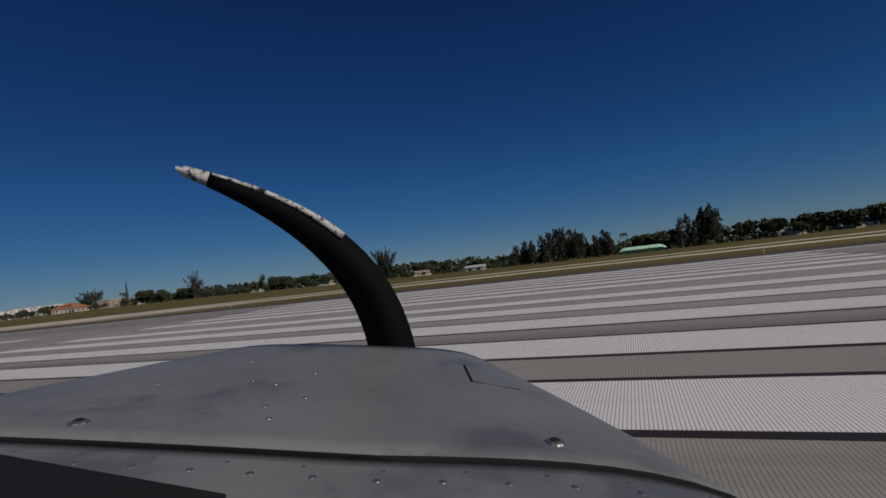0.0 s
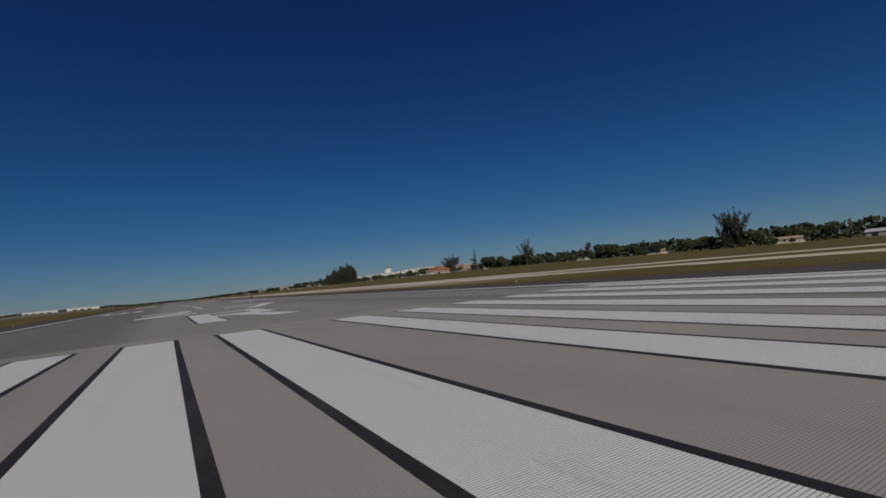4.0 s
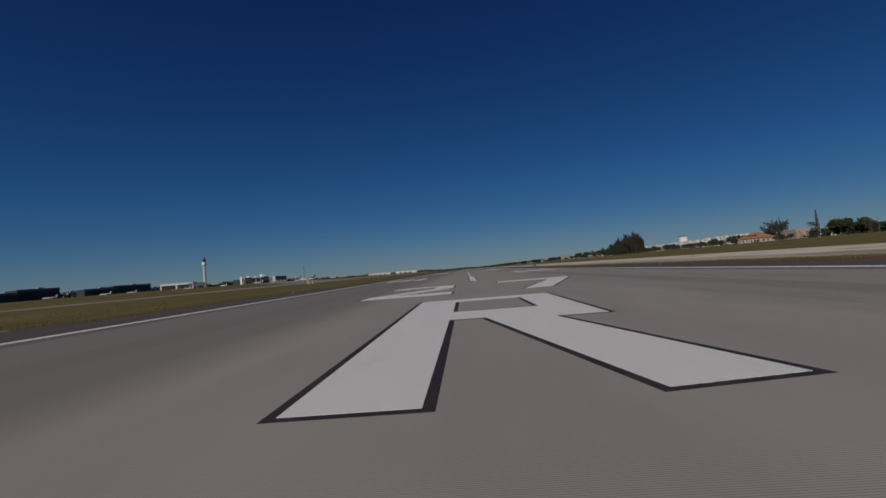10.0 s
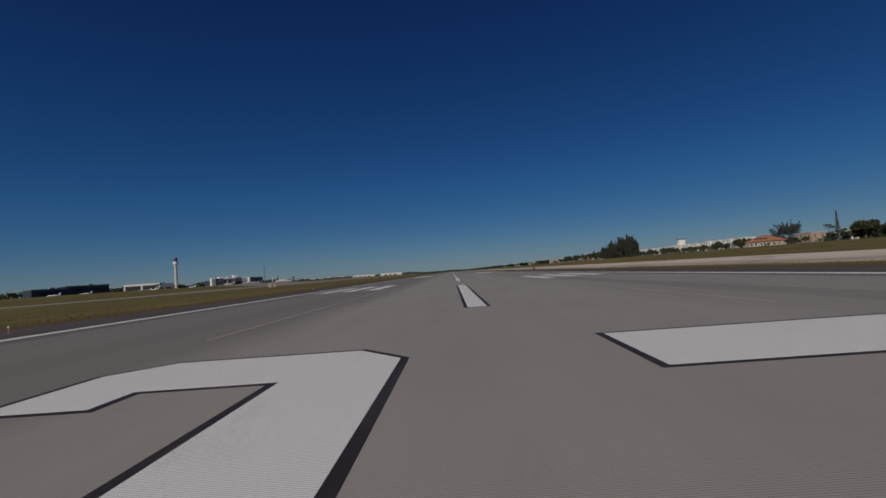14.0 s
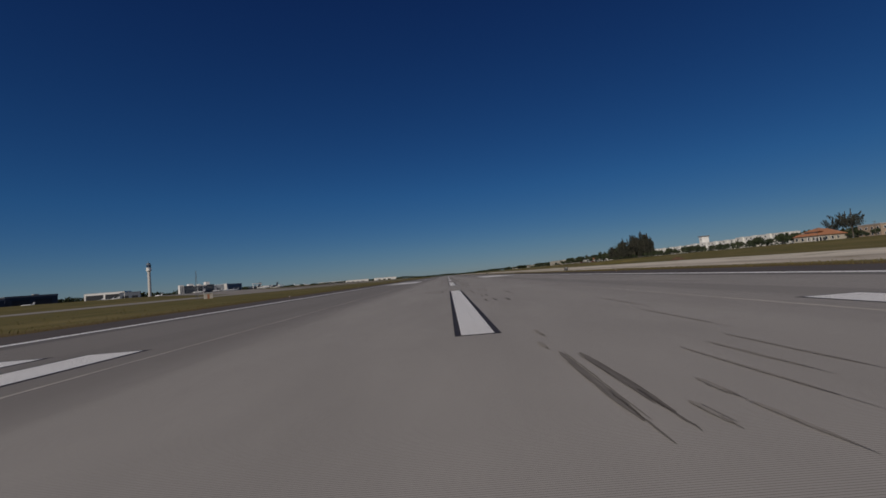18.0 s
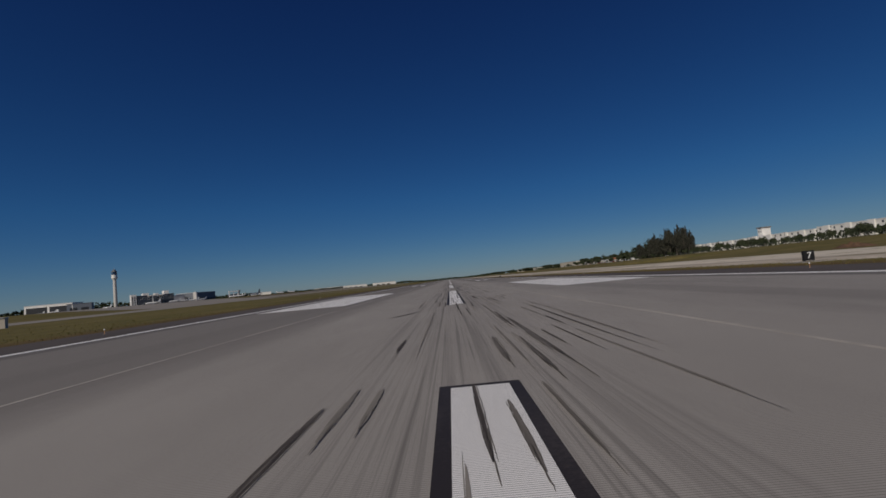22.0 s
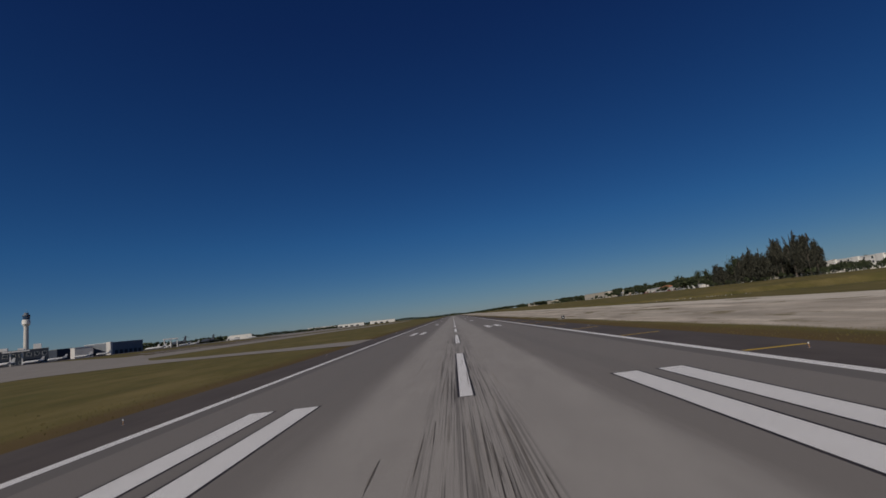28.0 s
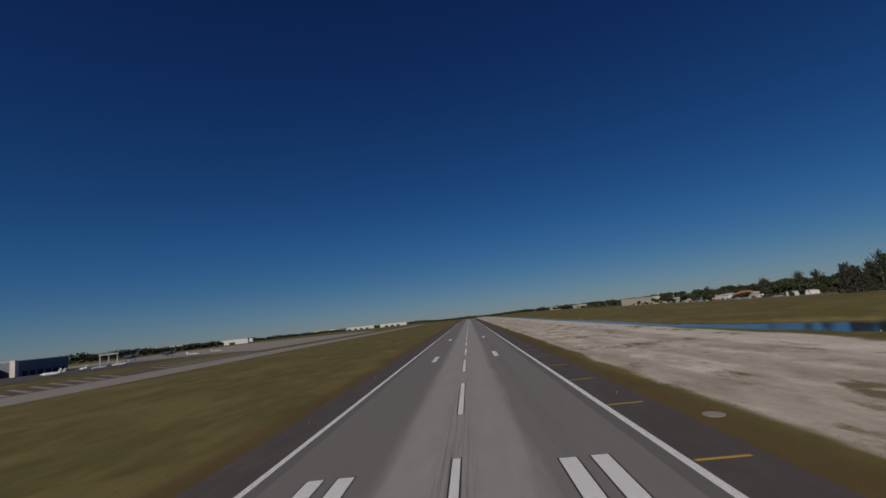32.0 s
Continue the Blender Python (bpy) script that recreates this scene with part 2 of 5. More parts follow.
def ground_material():
    """Dry grass with sandy strips, by the place on the field."""
    m = Mat("dry_airfield_ground", 0.95, 0, 0.15)
    x, y = m.axis(0), m.axis(1)
    wob = m.math('SUBTRACT', m.noise(m.scaled(m.pos, (0.05, 0.018, 1)), 1.0, 5, 0.6), 0.5)
    xs = m.math('ADD', x, m.math('MULTIPLY', wob, 16))
    xn = m.math('ADD', x, m.math('MULTIPLY', wob, 9))
    n1 = m.noise(m.scaled(m.pos, (0.6, 0.22, 1)), 0.25, 6, 0.65)
    n2 = m.noise(m.pos, 3.0, 5, 0.7)
    grass = m.ramp(n1, (0.28, (0.104, 0.091, 0.031)), (0.5, (0.158, 0.131, 0.045)), (0.75, (0.228, 0.176, 0.072)))
    grass = m.mix(m.math('MULTIPLY', n2, 0.55), grass, (0.085, 0.080, 0.026))
    dry = m.ramp(m.noise(m.scaled(m.pos, (1, 0.45, 1)), 0.035, 5, 0.65), (0.50, (0, 0, 0)), (0.66, (1, 1, 1)))
    grass = m.mix(m.math('MULTIPLY', dry, 0.45), grass, (0.26, 0.20, 0.085))
    lush = m.ramp(m.noise(m.scaled(m.pos, (1, 0.5, 1)), 0.05, 4, 0.6), (0.55, (0, 0, 0)), (0.70, (1, 1, 1)))
    grass = m.mix(m.math('MULTIPLY', lush, 0.4), grass, (0.085, 0.095, 0.026))
    # brown dead turf beside the shoulders
    turf = m.band(m.math('ADD', m.math('ABSOLUTE', x), m.math('MULTIPLY', wob, 5)), 27, 29, 33, 37)
    grass = m.mix(m.math('MULTIPLY', turf, 0.75), grass, (0.120, 0.078, 0.034))
    s1 = m.noise(m.scaled(m.pos, (0.13, 0.045, 1)), 1.0, 7, 0.62)
    s2 = m.noise(m.scaled(m.pos, (1, 0.5, 1)), 0.9, 5, 0.7)
    sand = m.ramp(s1, (0.32, (0.34, 0.298, 0.24)), (0.46, (0.535, 0.465, 0.385)), (0.6, (0.73, 0.65, 0.545)))
    # graded lanes: grey towards the runway, pale shell by the water
    lanes = m.noise(m.scaled(m.pos, (0.11, 0.004, 1)), 1.0, 3, 0.5)
    sand = m.mix(m.math('MULTIPLY', m.ramp(lanes, (0.42, (0, 0, 0)), (0.56, (1, 1, 1))), 0.55), sand, (0.36, 0.32, 0.265))
    shell = m.math('MULTIPLY', m.band(xs, 80, 85, 99, 104), m.band(y, 480, 560, 9000, 9001))
    sand = m.mix(m.math('MULTIPLY', shell, 0.6), sand, (0.70, 0.645, 0.56))
    sand = m.mix(m.math('MULTIPLY', m.ramp(s2, (0.45, (0, 0, 0)), (0.7, (1, 1, 1))), 0.35), sand, (0.27, 0.235, 0.19))
    near = m.band(y, 440, 520, 9000, 9001)
    strip_a = m.math('MULTIPLY', m.band(xn, 37, 40, 92, 99), m.band(y, 70, 150, 440, 520))
    strip_b = m.math('MULTIPLY', m.band(xn, 36.5, 39, 100, 104), near)
    track1 = m.math('MULTIPLY', m.band(xs, 53, 55, 64, 67), m.band(y, -600, -599, 120, 170))
    track2 = m.math('MULTIPLY', m.band(xs, 82, 84, 93, 96), m.band(y, -600, -599, 120, 170))
    fac = m.math('MAXIMUM', m.math('MAXIMUM', strip_a, strip_b), m.math('MAXIMUM', track1, track2))
    lanes2 = m.math('MAXIMUM', track1, track2)
    sand = m.mix(m.math('MULTIPLY', lanes2, 0.85), sand, (0.74, 0.67, 0.52))
    beach = m.math('MULTIPLY', m.band(xn, 52, 57, 90, 98), m.band(y, 60, 120, 440, 520))
    sand = m.mix(m.math('MULTIPLY', beach, 0.6), sand, (0.74, 0.675, 0.57))
    patch = m.ramp(m.noise(m.scaled(m.pos, (0.10, 0.04, 1)), 1.0, 7, 0.66), (0.36, (0.15, 0.15, 0.15)), (0.44, (1, 1, 1)))
    fac = m.math('MULTIPLY', fac, patch)
    m.color(m.mix(fac, grass, sand)).bump(n2, 0.6, 0.08)
    return m.m


M_GROUND = ground_material()


def water_material():
    m = Mat("canal_water", 0.1, 0, 0.3)
    m.color((0.012, 0.028, 0.045)).bump(m.noise(m.scaled(m.pos, (1, 0.5, 1)), 1.2, 4), 0.25, 0.05)
    return m.m


M_WATER = water_material()


def leaf_material(name, dark, mid, lite):
    m = Mat(name, 0.75, 0, 0.2)
    c = m.ramp(m.island, (0.1, dark), (0.55, mid), (0.95, lite))
    m.color(m.mix(m.math('MULTIPLY', m.rand, 0.35), c, dark))
    m.b.inputs["Subsurface Weight"].default_value = 0.0
    return m.m


M_PINE = leaf_material("dark_pine_needles", (0.026, 0.028, 0.022), (0.05, 0.052, 0.039), (0.095, 0.092, 0.068))
M_LEAF = leaf_material("green_leaves", (0.024, 0.033, 0.017), (0.047, 0.061, 0.030), (0.09, 0.104, 0.052))
M_PALM = leaf_material("palm_fronds", (0.022, 0.036, 0.014), (0.05, 0.068, 0.026), (0.10, 0.11, 0.05))
M_STRAW = leaf_material("dry_grass_blades", (0.10, 0.086, 0.028), (0.16, 0.132, 0.045), (0.23, 0.18, 0.075))
M_BARK = plain("grey_bark", (0.16, 0.135, 0.11), 0.9, 0, 0.35, 2.0)
M_STUCCO = plain("white_stucco", (0.86, 0.84, 0.80), 0.85, 0, 0.1, 1.0)
M_CREAM = plain("cream_stucco", (0.55, 0.50, 0.42), 0.85, 0, 0.12, 1.0)
M_TAN = plain("tan_brick_wall", (0.44, 0.335, 0.25), 0.9, 0, 0.2, 2.0)
M_TILE = plain("orange_roof_tile", (0.40, 0.18, 0.095), 0.85, 0, 0.25, 4.0)
M_ROOF = plain("grey_roof", (0.20, 0.20, 0.20), 0.85, 0, 0.2, 1.0)
M_PALEROOF = plain("pale_metal_roof", (0.62, 0.63, 0.63), 0.5, 0.2, 0.08, 1.0)
M_STEEL = plain("grey_steel", (0.25, 0.26, 0.27), 0.5, 0.6, 0.15, 2.0)
# next two: shade on the hangars' north fronts is put into the colour
M_DARKWALL = plain("dark_blue_grey_cladding", (0.045, 0.055, 0.075), 0.6, 0, 0.2, 0.6)
M_BLUEWALL = plain("blue_grey_hangar_sheet", (0.17, 0.19, 0.22), 0.6, 0, 0.15, 0.6)
M_GREYWALL = plain("grey_concrete_wall", (0.33, 0.33, 0.33), 0.85, 0, 0.12, 0.8)
M_PALECONC = plain("pale_concrete_shaft", (0.62, 0.60, 0.57), 0.85, 0, 0.1, 0.5)
M_CABGLASS = plain("blue_cab_glass", (0.05, 0.10, 0.19), 0.15, 0, 0.15, 0.5, 0.6)
# near-black colour stands in for the shade inside openings
M_DOOR = plain("shadowed_opening", (0.03, 0.032, 0.036), 0.6, 0, 0.2, 0.6)
M_GREEN = plain("pale_green_canvas", (0.46, 0.80, 0.57), 0.8, 0, 0.1, 2.0)
M_AIRWHITE = plain("white_aircraft_paint", (0.78, 0.78, 0.77), 0.35, 0, 0.05, 0.6)
M_SIGNBLACK = plain("black_sign_box", (0.010, 0.010, 0.011), 0.6, 0, 0.2, 2.0)
M_SIGNYELLOW = plain("yellow_sign_face", (0.34, 0.24, 0.03), 0.5, 0, 0.1, 2.0)
M_PANE = plain("dark_window_glass", (0.035, 0.045, 0.06), 0.12, 0, 0.15, 0.5, 0.6)
M_ORANGE = plain("orange_lamp_body", (0.55, 0.30, 0.14), 0.5, 0, 0.1, 4.0)
M_CARS = [plain(n + "_car_paint", c, 0.3, 0.1, 0.06, 2.0, 0.5) for n, c in (("white", (0.75, 0.75, 0.74)), ("silver", (0.42, 0.43, 0.44)), ("dark", (0.04, 0.045, 0.055)), ("red", (0.30, 0.04, 0.03)))]
M_SPOIL = plain("brown_spoil", (0.13, 0.075, 0.045), 0.95, 0, 0.4, 1.5)
M_RUBBLE = plain("pale_rubble_stone", (0.52, 0.485, 0.43), 0.9, 0, 0.25, 1.5)
M_VERGE = plain("bare_brown_verge", (0.115, 0.088, 0.052), 0.95, 0, 0.4, 0.2)
M_JOINT = plain("pale_joint_filler", (0.42, 0.388, 0.352), 0.9, 0, 0.35, 0.6, 0.2, False)

# ---- helpers for meshes ----
def mesh_object(name, bm, mat, parent=None, label=""):
    me = bpy.data.meshes.new(name)
    bm.to_mesh(me)
    bm.free()
    for mm in (mat if isinstance(mat, (list, tuple)) else (mat,)):
        me.materials.append(mm)
    ob = new(name, me)
    if parent:
        ob.parent = parent
    if label:
        ob["label"] = label
    return ob


def part(name, bm, mat, parent, label=""):
    """One mesh object under a thing or a part."""
    return mesh_object(name, bm, mat, parent, label)


def share(name, data, parent, m):
    """A further piece on the same mesh data."""
    ob = new(name, data)
    ob.parent = parent
    ob.matrix_basis = m
    return ob


def box(bm, x0, x1, y0, y1, z0, z1):
    r = bmesh.ops.create_cube(bm, size=1.0, matrix=Matrix.Translation(((x0 + x1) / 2, (y0 + y1) / 2, (z0 + z1) / 2)) @ Matrix.Diagonal((x1 - x0, y1 - y0, z1 - z0, 1)))
    return r["verts"]


def boxes(*bs):
    bm = bmesh.new()
    for b in bs:
        box(bm, *b)
    return bm


def slab(points, z0, z1):
    """A flat prism over an outline given counter-clockwise."""
    bm = bmesh.new()
    lo = [bm.verts.new((x, y, z0)) for x, y in points]
    hi = [bm.verts.new((x, y, z1)) for x, y in points]
    top = bm.faces.new(hi)
    n = len(points)
    for i in range(n):
        bm.faces.new((lo[i], lo[(i + 1) % n], hi[(i + 1) % n], hi[i]))
    bm.normal_update()
    bmesh.ops.triangulate(bm, faces=[top], ngon_method='EAR_CLIP')
    return bm


def cone(bm, r0, r1, z0, z1, seg=12, m=None):
    mm = (m or Matrix()) @ Matrix.Translation((0, 0, (z0 + z1) / 2))
    return bmesh.ops.create_cone(bm, cap_ends=True, segments=seg, radius1=r0, radius2=r1, depth=z1 - z0, matrix=mm)["verts"]


def thing(name, label, category, group="", kind="", at=(0, 0, 0), turn=0.0):
    ob = tagged(new(name), label, category, group, kind)
    ob.matrix_basis = pose(*at, 0, 0, turn)
    return ob


# ---- ground ----
def lerp(x, pts):
    for (a, b), (c, d) in zip(pts, pts[1:]):
        if x <= c:
            return b + (d - b) * max(0.0, (x - a) / (c - a))
    return pts[-1][1]


# the canal's banks: across, by the way along the runway
NEAR_BANK = ((640, 168), (680, 140), (732, 116), (800, 108), (900, 103.5), (1100, 101), (2500, 101))
FAR_BANK = ((640, 214), (700, 214), (745, 196), (775, 158), (835, 136), (890, 128), (1200, 124), (2500, 124))


def ground_height(x, y):
    """The field is level; its rise towards the houses and the apron is shaped to fit the camera's view."""
    a = min(1.0, max(0.0, (abs(x) - 150) / 110))
    b = min(1.0, max(0.0, (y - 20) / 430))
    z = -0.06 + 4.4 * a * a * (3 - 2 * a) * b * b * (3 - 2 * b)
    if y > 640 and 96 < x < 230:
        # the drain's bed between its sloping banks
        w = min(1.0, (x - lerp(y, NEAR_BANK)) / 6, (lerp(y, FAR_BANK) - x) / 6, (y - 640) / 12)
        if w > 0:
            z += (-2.7 - z) * w
    return z


def sheet(name, xs, ys, mat, z=None):
    bm = bmesh.new()
    grid = [[bm.verts.new((x, y, ground_height(x, y) if z is None else z)) for x in xs] for y in ys]
    for j in range(len(ys) - 1):
        for i in range(len(xs) - 1):
            bm.faces.new((grid[j][i], grid[j][i + 1], grid[j + 1][i + 1], grid[j + 1][i]))
    return mesh_object(name, bm, mat)


side = [145 + 10 * k for k in range(13)]
xs = [-4000, -2000, -900] + [-s for s in reversed(side)] + [-60, -23, 0, 23, 60, 90] + [96 + 4 * k for k in range(34)] + [s for s in side if s > 230] + [500, 900, 2000, 4000]
ys = [-2500, -900, -300, -50] + [20 + 43 * k for k in range(13)] + [600] + [628 + 12 * k for k in range(25)] + [940, 980, 1040, 1100, 1200, 1800, 2600, 3600, 4800]
ground = tagged(sheet("ground", xs, ys, M_GROUND), "dry yellow-green airfield grass with pale sandy strips", "ground", kind="structure")

RW = 22.9
runway = tagged(mesh_object("runway", boxes((-RW, RW, -70, 2790, -0.5, 0.0)), M_RUNWAY), "worn grooved grey runway with black tyre rubber", "runway", kind="structure")
for s, nm in ((1, "north"), (-1, "south")):
    x0, x1 = (RW, 30.2) if s > 0 else (-30.2, -RW)
    tagged(mesh_object("shoulder_" + nm, boxes((x0, x1, -70, 2790, -0.5, -0.012)), M_SHOULDER), "dark asphalt runway shoulder", "shoulder", kind="structure")

# ---- runway markings ----
BORDER = 0.18
rect_cache = {}


def marking(name, x0, x1, y0, y1, border=True, mat=None, parent=None):
    """A painted rectangle, with its black border beneath it."""
    key = (round(x1 - x0, 3), round(y1 - y0, 3), border, (mat or M_WHITE).name)
    if key not in rect_cache:
        w, h = x1 - x0, y1 - y0
        a = bpy.data.meshes.new(name)
        bm = boxes((0, w, 0, h, -0.002, 0.009))
        bm.to_mesh(a), bm.free()
        a.materials.append(mat or M_WHITE)
        b = None
        if border:
            b = bpy.data.meshes.new("black_border")
            bm = boxes((-BORDER, w + BORDER, -BORDER, h + BORDER, -0.003, 0.004))
            bm.to_mesh(b), bm.free()
            b.materials.append(M_BLACK)
        rect_cache[key] = (a, b)
    a, b = rect_cache[key]
    ob = share(name, a, parent or runway, Matrix.Translation((x0, y0, 0)))
    if b:
        share("black_border", b, ob, Matrix())
    return ob


THR0, THR1 = 6.1, 51.8
for k in range(6):
    l = 1.75 + 3.505 * k
    marking("threshold_bar", l, l + 1.75, THR0, THR1)
    marking("threshold_bar", -l - 1.75, -l, THR0, THR1)
OFF = 13.1
TDZ = ((10.97, 12.80), (14.33, 16.15), (17.68, 19.50))
for y, n in ((152.4, 3), (457.2, 2), (609.6, 2), (762.0, 1), (914.4, 1)):
    for a, b in TDZ[:n]:
        marking("touchdown_bar", a, b, y + OFF, y + OFF + 22.9)
        marking("touchdown_bar", -b, -a, y + OFF, y + OFF + 22.9)
for a, b in ((10.97, 20.1), (-20.1, -10.97)):
    marking("aiming_point_block", a, b, 311 + OFF, 356.7 + OFF)
for k in range(42):
    y0 = 124.7 + 60.96 * k
    marking("centreline_stripe", -0.457, 0.457, y0, y0 + 36.6)
for x in (-22.85, 21.95):
    marking("side_stripe", x, x + 0.9, -2, 2780, False)


def letter(name, outline, hole=None):
    """A painted sign on the runway with a black border."""
    def ring(points, d):
        n, out = len(points), []
        for i in range(n):
            p, q, r = (Vector(points[(i + k) % n]) for k in (-1, 0, 1))
            e0, e1 = (q - p).normalized(), (r - q).normalized()
            n0, n1 = Vector((e0.y, -e0.x)), Vector((e1.y, -e1.x))
            k = (n0 + n1) / max(0.35, 1 + n0.dot(n1))
            out.append(tuple(q + k * d))
        return out
    ob = part(name, slab(outline, -0.002, 0.009), M_WHITE, runway)
    part("black_border", slab(ring(outline, BORDER), -0.003, 0.004), M_BLACK, ob)
    if hole:
        part("bare_counter", slab(ring(hole, -0.0), 0.004, 0.0125), M_BLACK, ob)
        part("bare_counter", slab(ring(hole, -BORDER), 0.004, 0.016), M_RUNWAY, ob)
    return ob


letter("letter_r", [(-3.6, 65.2), (-1.7, 65.2), (-1.7, 75.7), (-0.45, 75.7), (1.5, 65.4), (3.5, 65.7), (1.75, 74.6), (3.45, 74.6), (3.45, 86.6), (-3.6, 86.6)],
       [(-1.65, 78.7), (1.8, 78.7), (1.75, 84.4), (-1.65, 84.4)])
letter("digit_two", [(-8.9, 93.6), (-2.2, 93.6), (-2.2, 97.2), (-6.3, 97.2), (-2.35, 104.6), (-2.3, 112.0), (-3.4, 113.4), (-7.8, 113.4), (-8.8, 112.2), (-8.8, 109.3),
                     (-6.9, 109.3), (-6.9, 110.4), (-4.3, 110.4), (-4.3, 105.6), (-8.9, 97.6)])
letter("digit_seven", [(3.1, 93.6), (5.1, 93.6), (10.2, 112.0), (10.2, 113.5), (2.45, 113.5), (2.3, 109.7), (7.6, 109.7)])
for k in range(14):
    y = 439.6 + 28.75 * k
    marking("shoulder_chevron_bar", 23.2, 28.5, y, y + 0.6, False, M_YELLOW).location.z = -0.012

for x, y0, y1 in ((9.5, 118, 266), (6.25, 268, 346), (5.25, 350, 440), (-9.6, 118, 430)):
    marking("pavement_joint", x, x + 0.12, y0, y1, False, M_JOINT).location.z = -0.004

# ---- tyre marks ----
rng = random.Random(4)
def tyre_mesh(seed, mat):
    """One skid: a frayed main streak with thinner strands beside it."""
    r = random.Random(seed)
    v, f = [], []
    for c, half, y0, y1 in ((0.0, 0.36, 0.0, 1.0), (r.uniform(-0.5, -0.3), 0.08, r.uniform(0, 0.3), r.uniform(0.6, 1.05)), (r.uniform(0.3, 0.5), 0.07, r.uniform(0, 0.4), r.uniform(0.6, 1.0)), (r.uniform(-0.3, 0.3), 0.1, -0.15, 0.3)):
        n = 12
        for i in range(n + 1):
            q = i / n
            w = half * min(1.0, 0.3 + 5.0 * q, 0.35 + 6.0 * (1 - q)) * r.uniform(0.82, 1.1)
            o = c + r.gauss(0, 0.03)
            v += [(o - w, y0 + (y1 - y0) * q, 0), (o + w, y0 + (y1 - y0) * (q + r.uniform(-0.02, 0.02)), 0)]
            if i:
                k = len(v)
                f.append((k - 4, k - 3, k - 1, k - 2))
    me = bpy.data.meshes.new("tyre_mark")
    me.from_pydata(v, [], f)
    me.materials.append(mat)
    return me


tyre_meshes = [tyre_mesh(60 + k, M_TYRE if k < 6 else M_TYRE_OLD) for k in range(9)]
# x, y of the near end, length and width of the marks that stand out
MARKS_A = ((1.21, 177.5, 4.4, 0.16), (1.62, 177.7, 3.9, 0.16), (1.50, 200.0, 2.6, 0.10), (2.02, 200.0, 2.5, 0.12), (2.72, 199.6, 2.2, 0.2),
           (1.66, 206.0, 2.3, 0.1), (2.02, 206.1, 2.6, 0.1), (1.46, 212.6, 8.7, 0.09), (3.9, 208.0, 4.1, 0.1), (1.46, 241.6, 7.6, 0.12), (1.80, 238.7, 8.2, 0.12), (0.40, 231.5, 4.0, 0.14),
           (1.98, 234.7, 2.4, 0.12), (3.2, 225.0, 2.3, 0.08), (2.92, 260.5, 3.2, 0.13), (3.8, 255.0, 5.4, 0.09), (4.4, 252.9, 3.1, 0.17), (2.56, 250.2, 9.6, 0.13), (1.98, 250.8, 5.8, 0.16), (1.66, 252.0, 5.3, 0.14), (1.28, 254.1, 2.4, 0.1))
MARKS_B = ((1.82, 284.5, 10.0, 0.15), (1.36, 283.8, 4.9, 0.16), (3.1, 281.5, 5.1, 0.07), (0.7, 285.0, 4.0, 0.15), (3.1, 290.7, 3.1, 0.1), (3.58, 324.1, 8.2, 0.12), (3.42, 314.0, 1.7, 0.12),
           (3.45, 308.9, 4.6, 0.09), (2.65, 308.4, 4.9, 0.2), (3.02, 310.8, 2.6, 0.08), (3.12, 309.7, 0.5, 0.16), (1.62, 313.2, 6.3, 0.2), (2.1, 312.1, 6.4, 0.12), (3.7, 340.1, 2.0, 0.13),
           (3.43, 339.8, 1.9, 0.16), (2.73, 339.6, 2.0, 0.16), (3.8, 342.5, 1.8, 0.08), (2.9, 345.3, 3.9, 0.14), (3.9, 351.3, 11.0, 0.13))
MARKS_C = ((4.54, 375.8, 6.3, 0.12), (3.62, 373.6, 4.6, 0.24), (2.7, 372.7, 3.3, 0.14), (3.2, 378.8, 4.5, 0.13), (2.32, 375.2, 3.7, 0.14), (2.05, 374.3, 11.5, 0.2), (4.4, 384.6, 9.1, 0.1),
           (5.95, 392.0, 16.1, 0.1), (4.68, 388.5, 7.1, 0.26), (3.13, 388.0, 1.7, 0.2), (3.57, 388.2, 2.4, 0.1), (4.83, 398.2, 1.9, 0.16), (5.9, 390.6, 0.6, 0.16), (3.2, 393.7, 12.1, 0.16), (3.67, 392.7, 9.5, 0.12), (4.0, 408.5, 13.0, 0.14))
FAINT = ((4.88, 178.9, 3.6, 0.07), (4.16, 179.1, 2.6, 0.09), (3.5, 177.8, 3.6, 0.07), (2.55, 178.1, 1.0, 0.1), (2.55, 176.5, 1.4, 0.07), (1.97, 177.2, 0.9, 0.1), (1.54, 184.2, 1.4, 0.1), (1.23, 182.4, 1.0, 0.12), (5.6, 184.0, 5.0, 0.07), (6.4, 190.0, 6.0, 0.06))
marks = list(FAINT + MARKS_A + MARKS_B + MARKS_C)
while len(marks) < 290:
    y = rng.choice((rng.uniform(215, 330), rng.uniform(260, 430), rng.uniform(330, 440), rng.uniform(380, 520)))
    near = rng.random() < 0.75
    x = rng.choice((-1, 1)) * (abs(rng.gauss(0.9, 0.9)) if near else rng.uniform(1.5, 4.6))
    length = rng.uniform(3, 8) if y < 280 else rng.choice((rng.uniform(2, 7), rng.uniform(5, 15)))
    w = rng.uniform(0.05, 0.11) if near else rng.uniform(0.05, 0.1)
    marks.append((x, y, length, w))
    if rng.random() < 0.4:
        marks.append((x + rng.choice((0.38, 0.42)), y + rng.uniform(-0.4, 0.4), length * rng.uniform(0.7, 1.0), w))
for k, (x, y, length, w) in enumerate(marks):
    share("tyre_mark", tyre_meshes[6 + k % 3 if k < len(FAINT) or k % 4 == 3 and k > 70 else k % 6], runway, pose(x, y, 0.0112 + 0.00001 * k, 0, 0, rng.gauss(0, 0.5)) @ Matrix.Diagonal((w, length, 1, 1)))

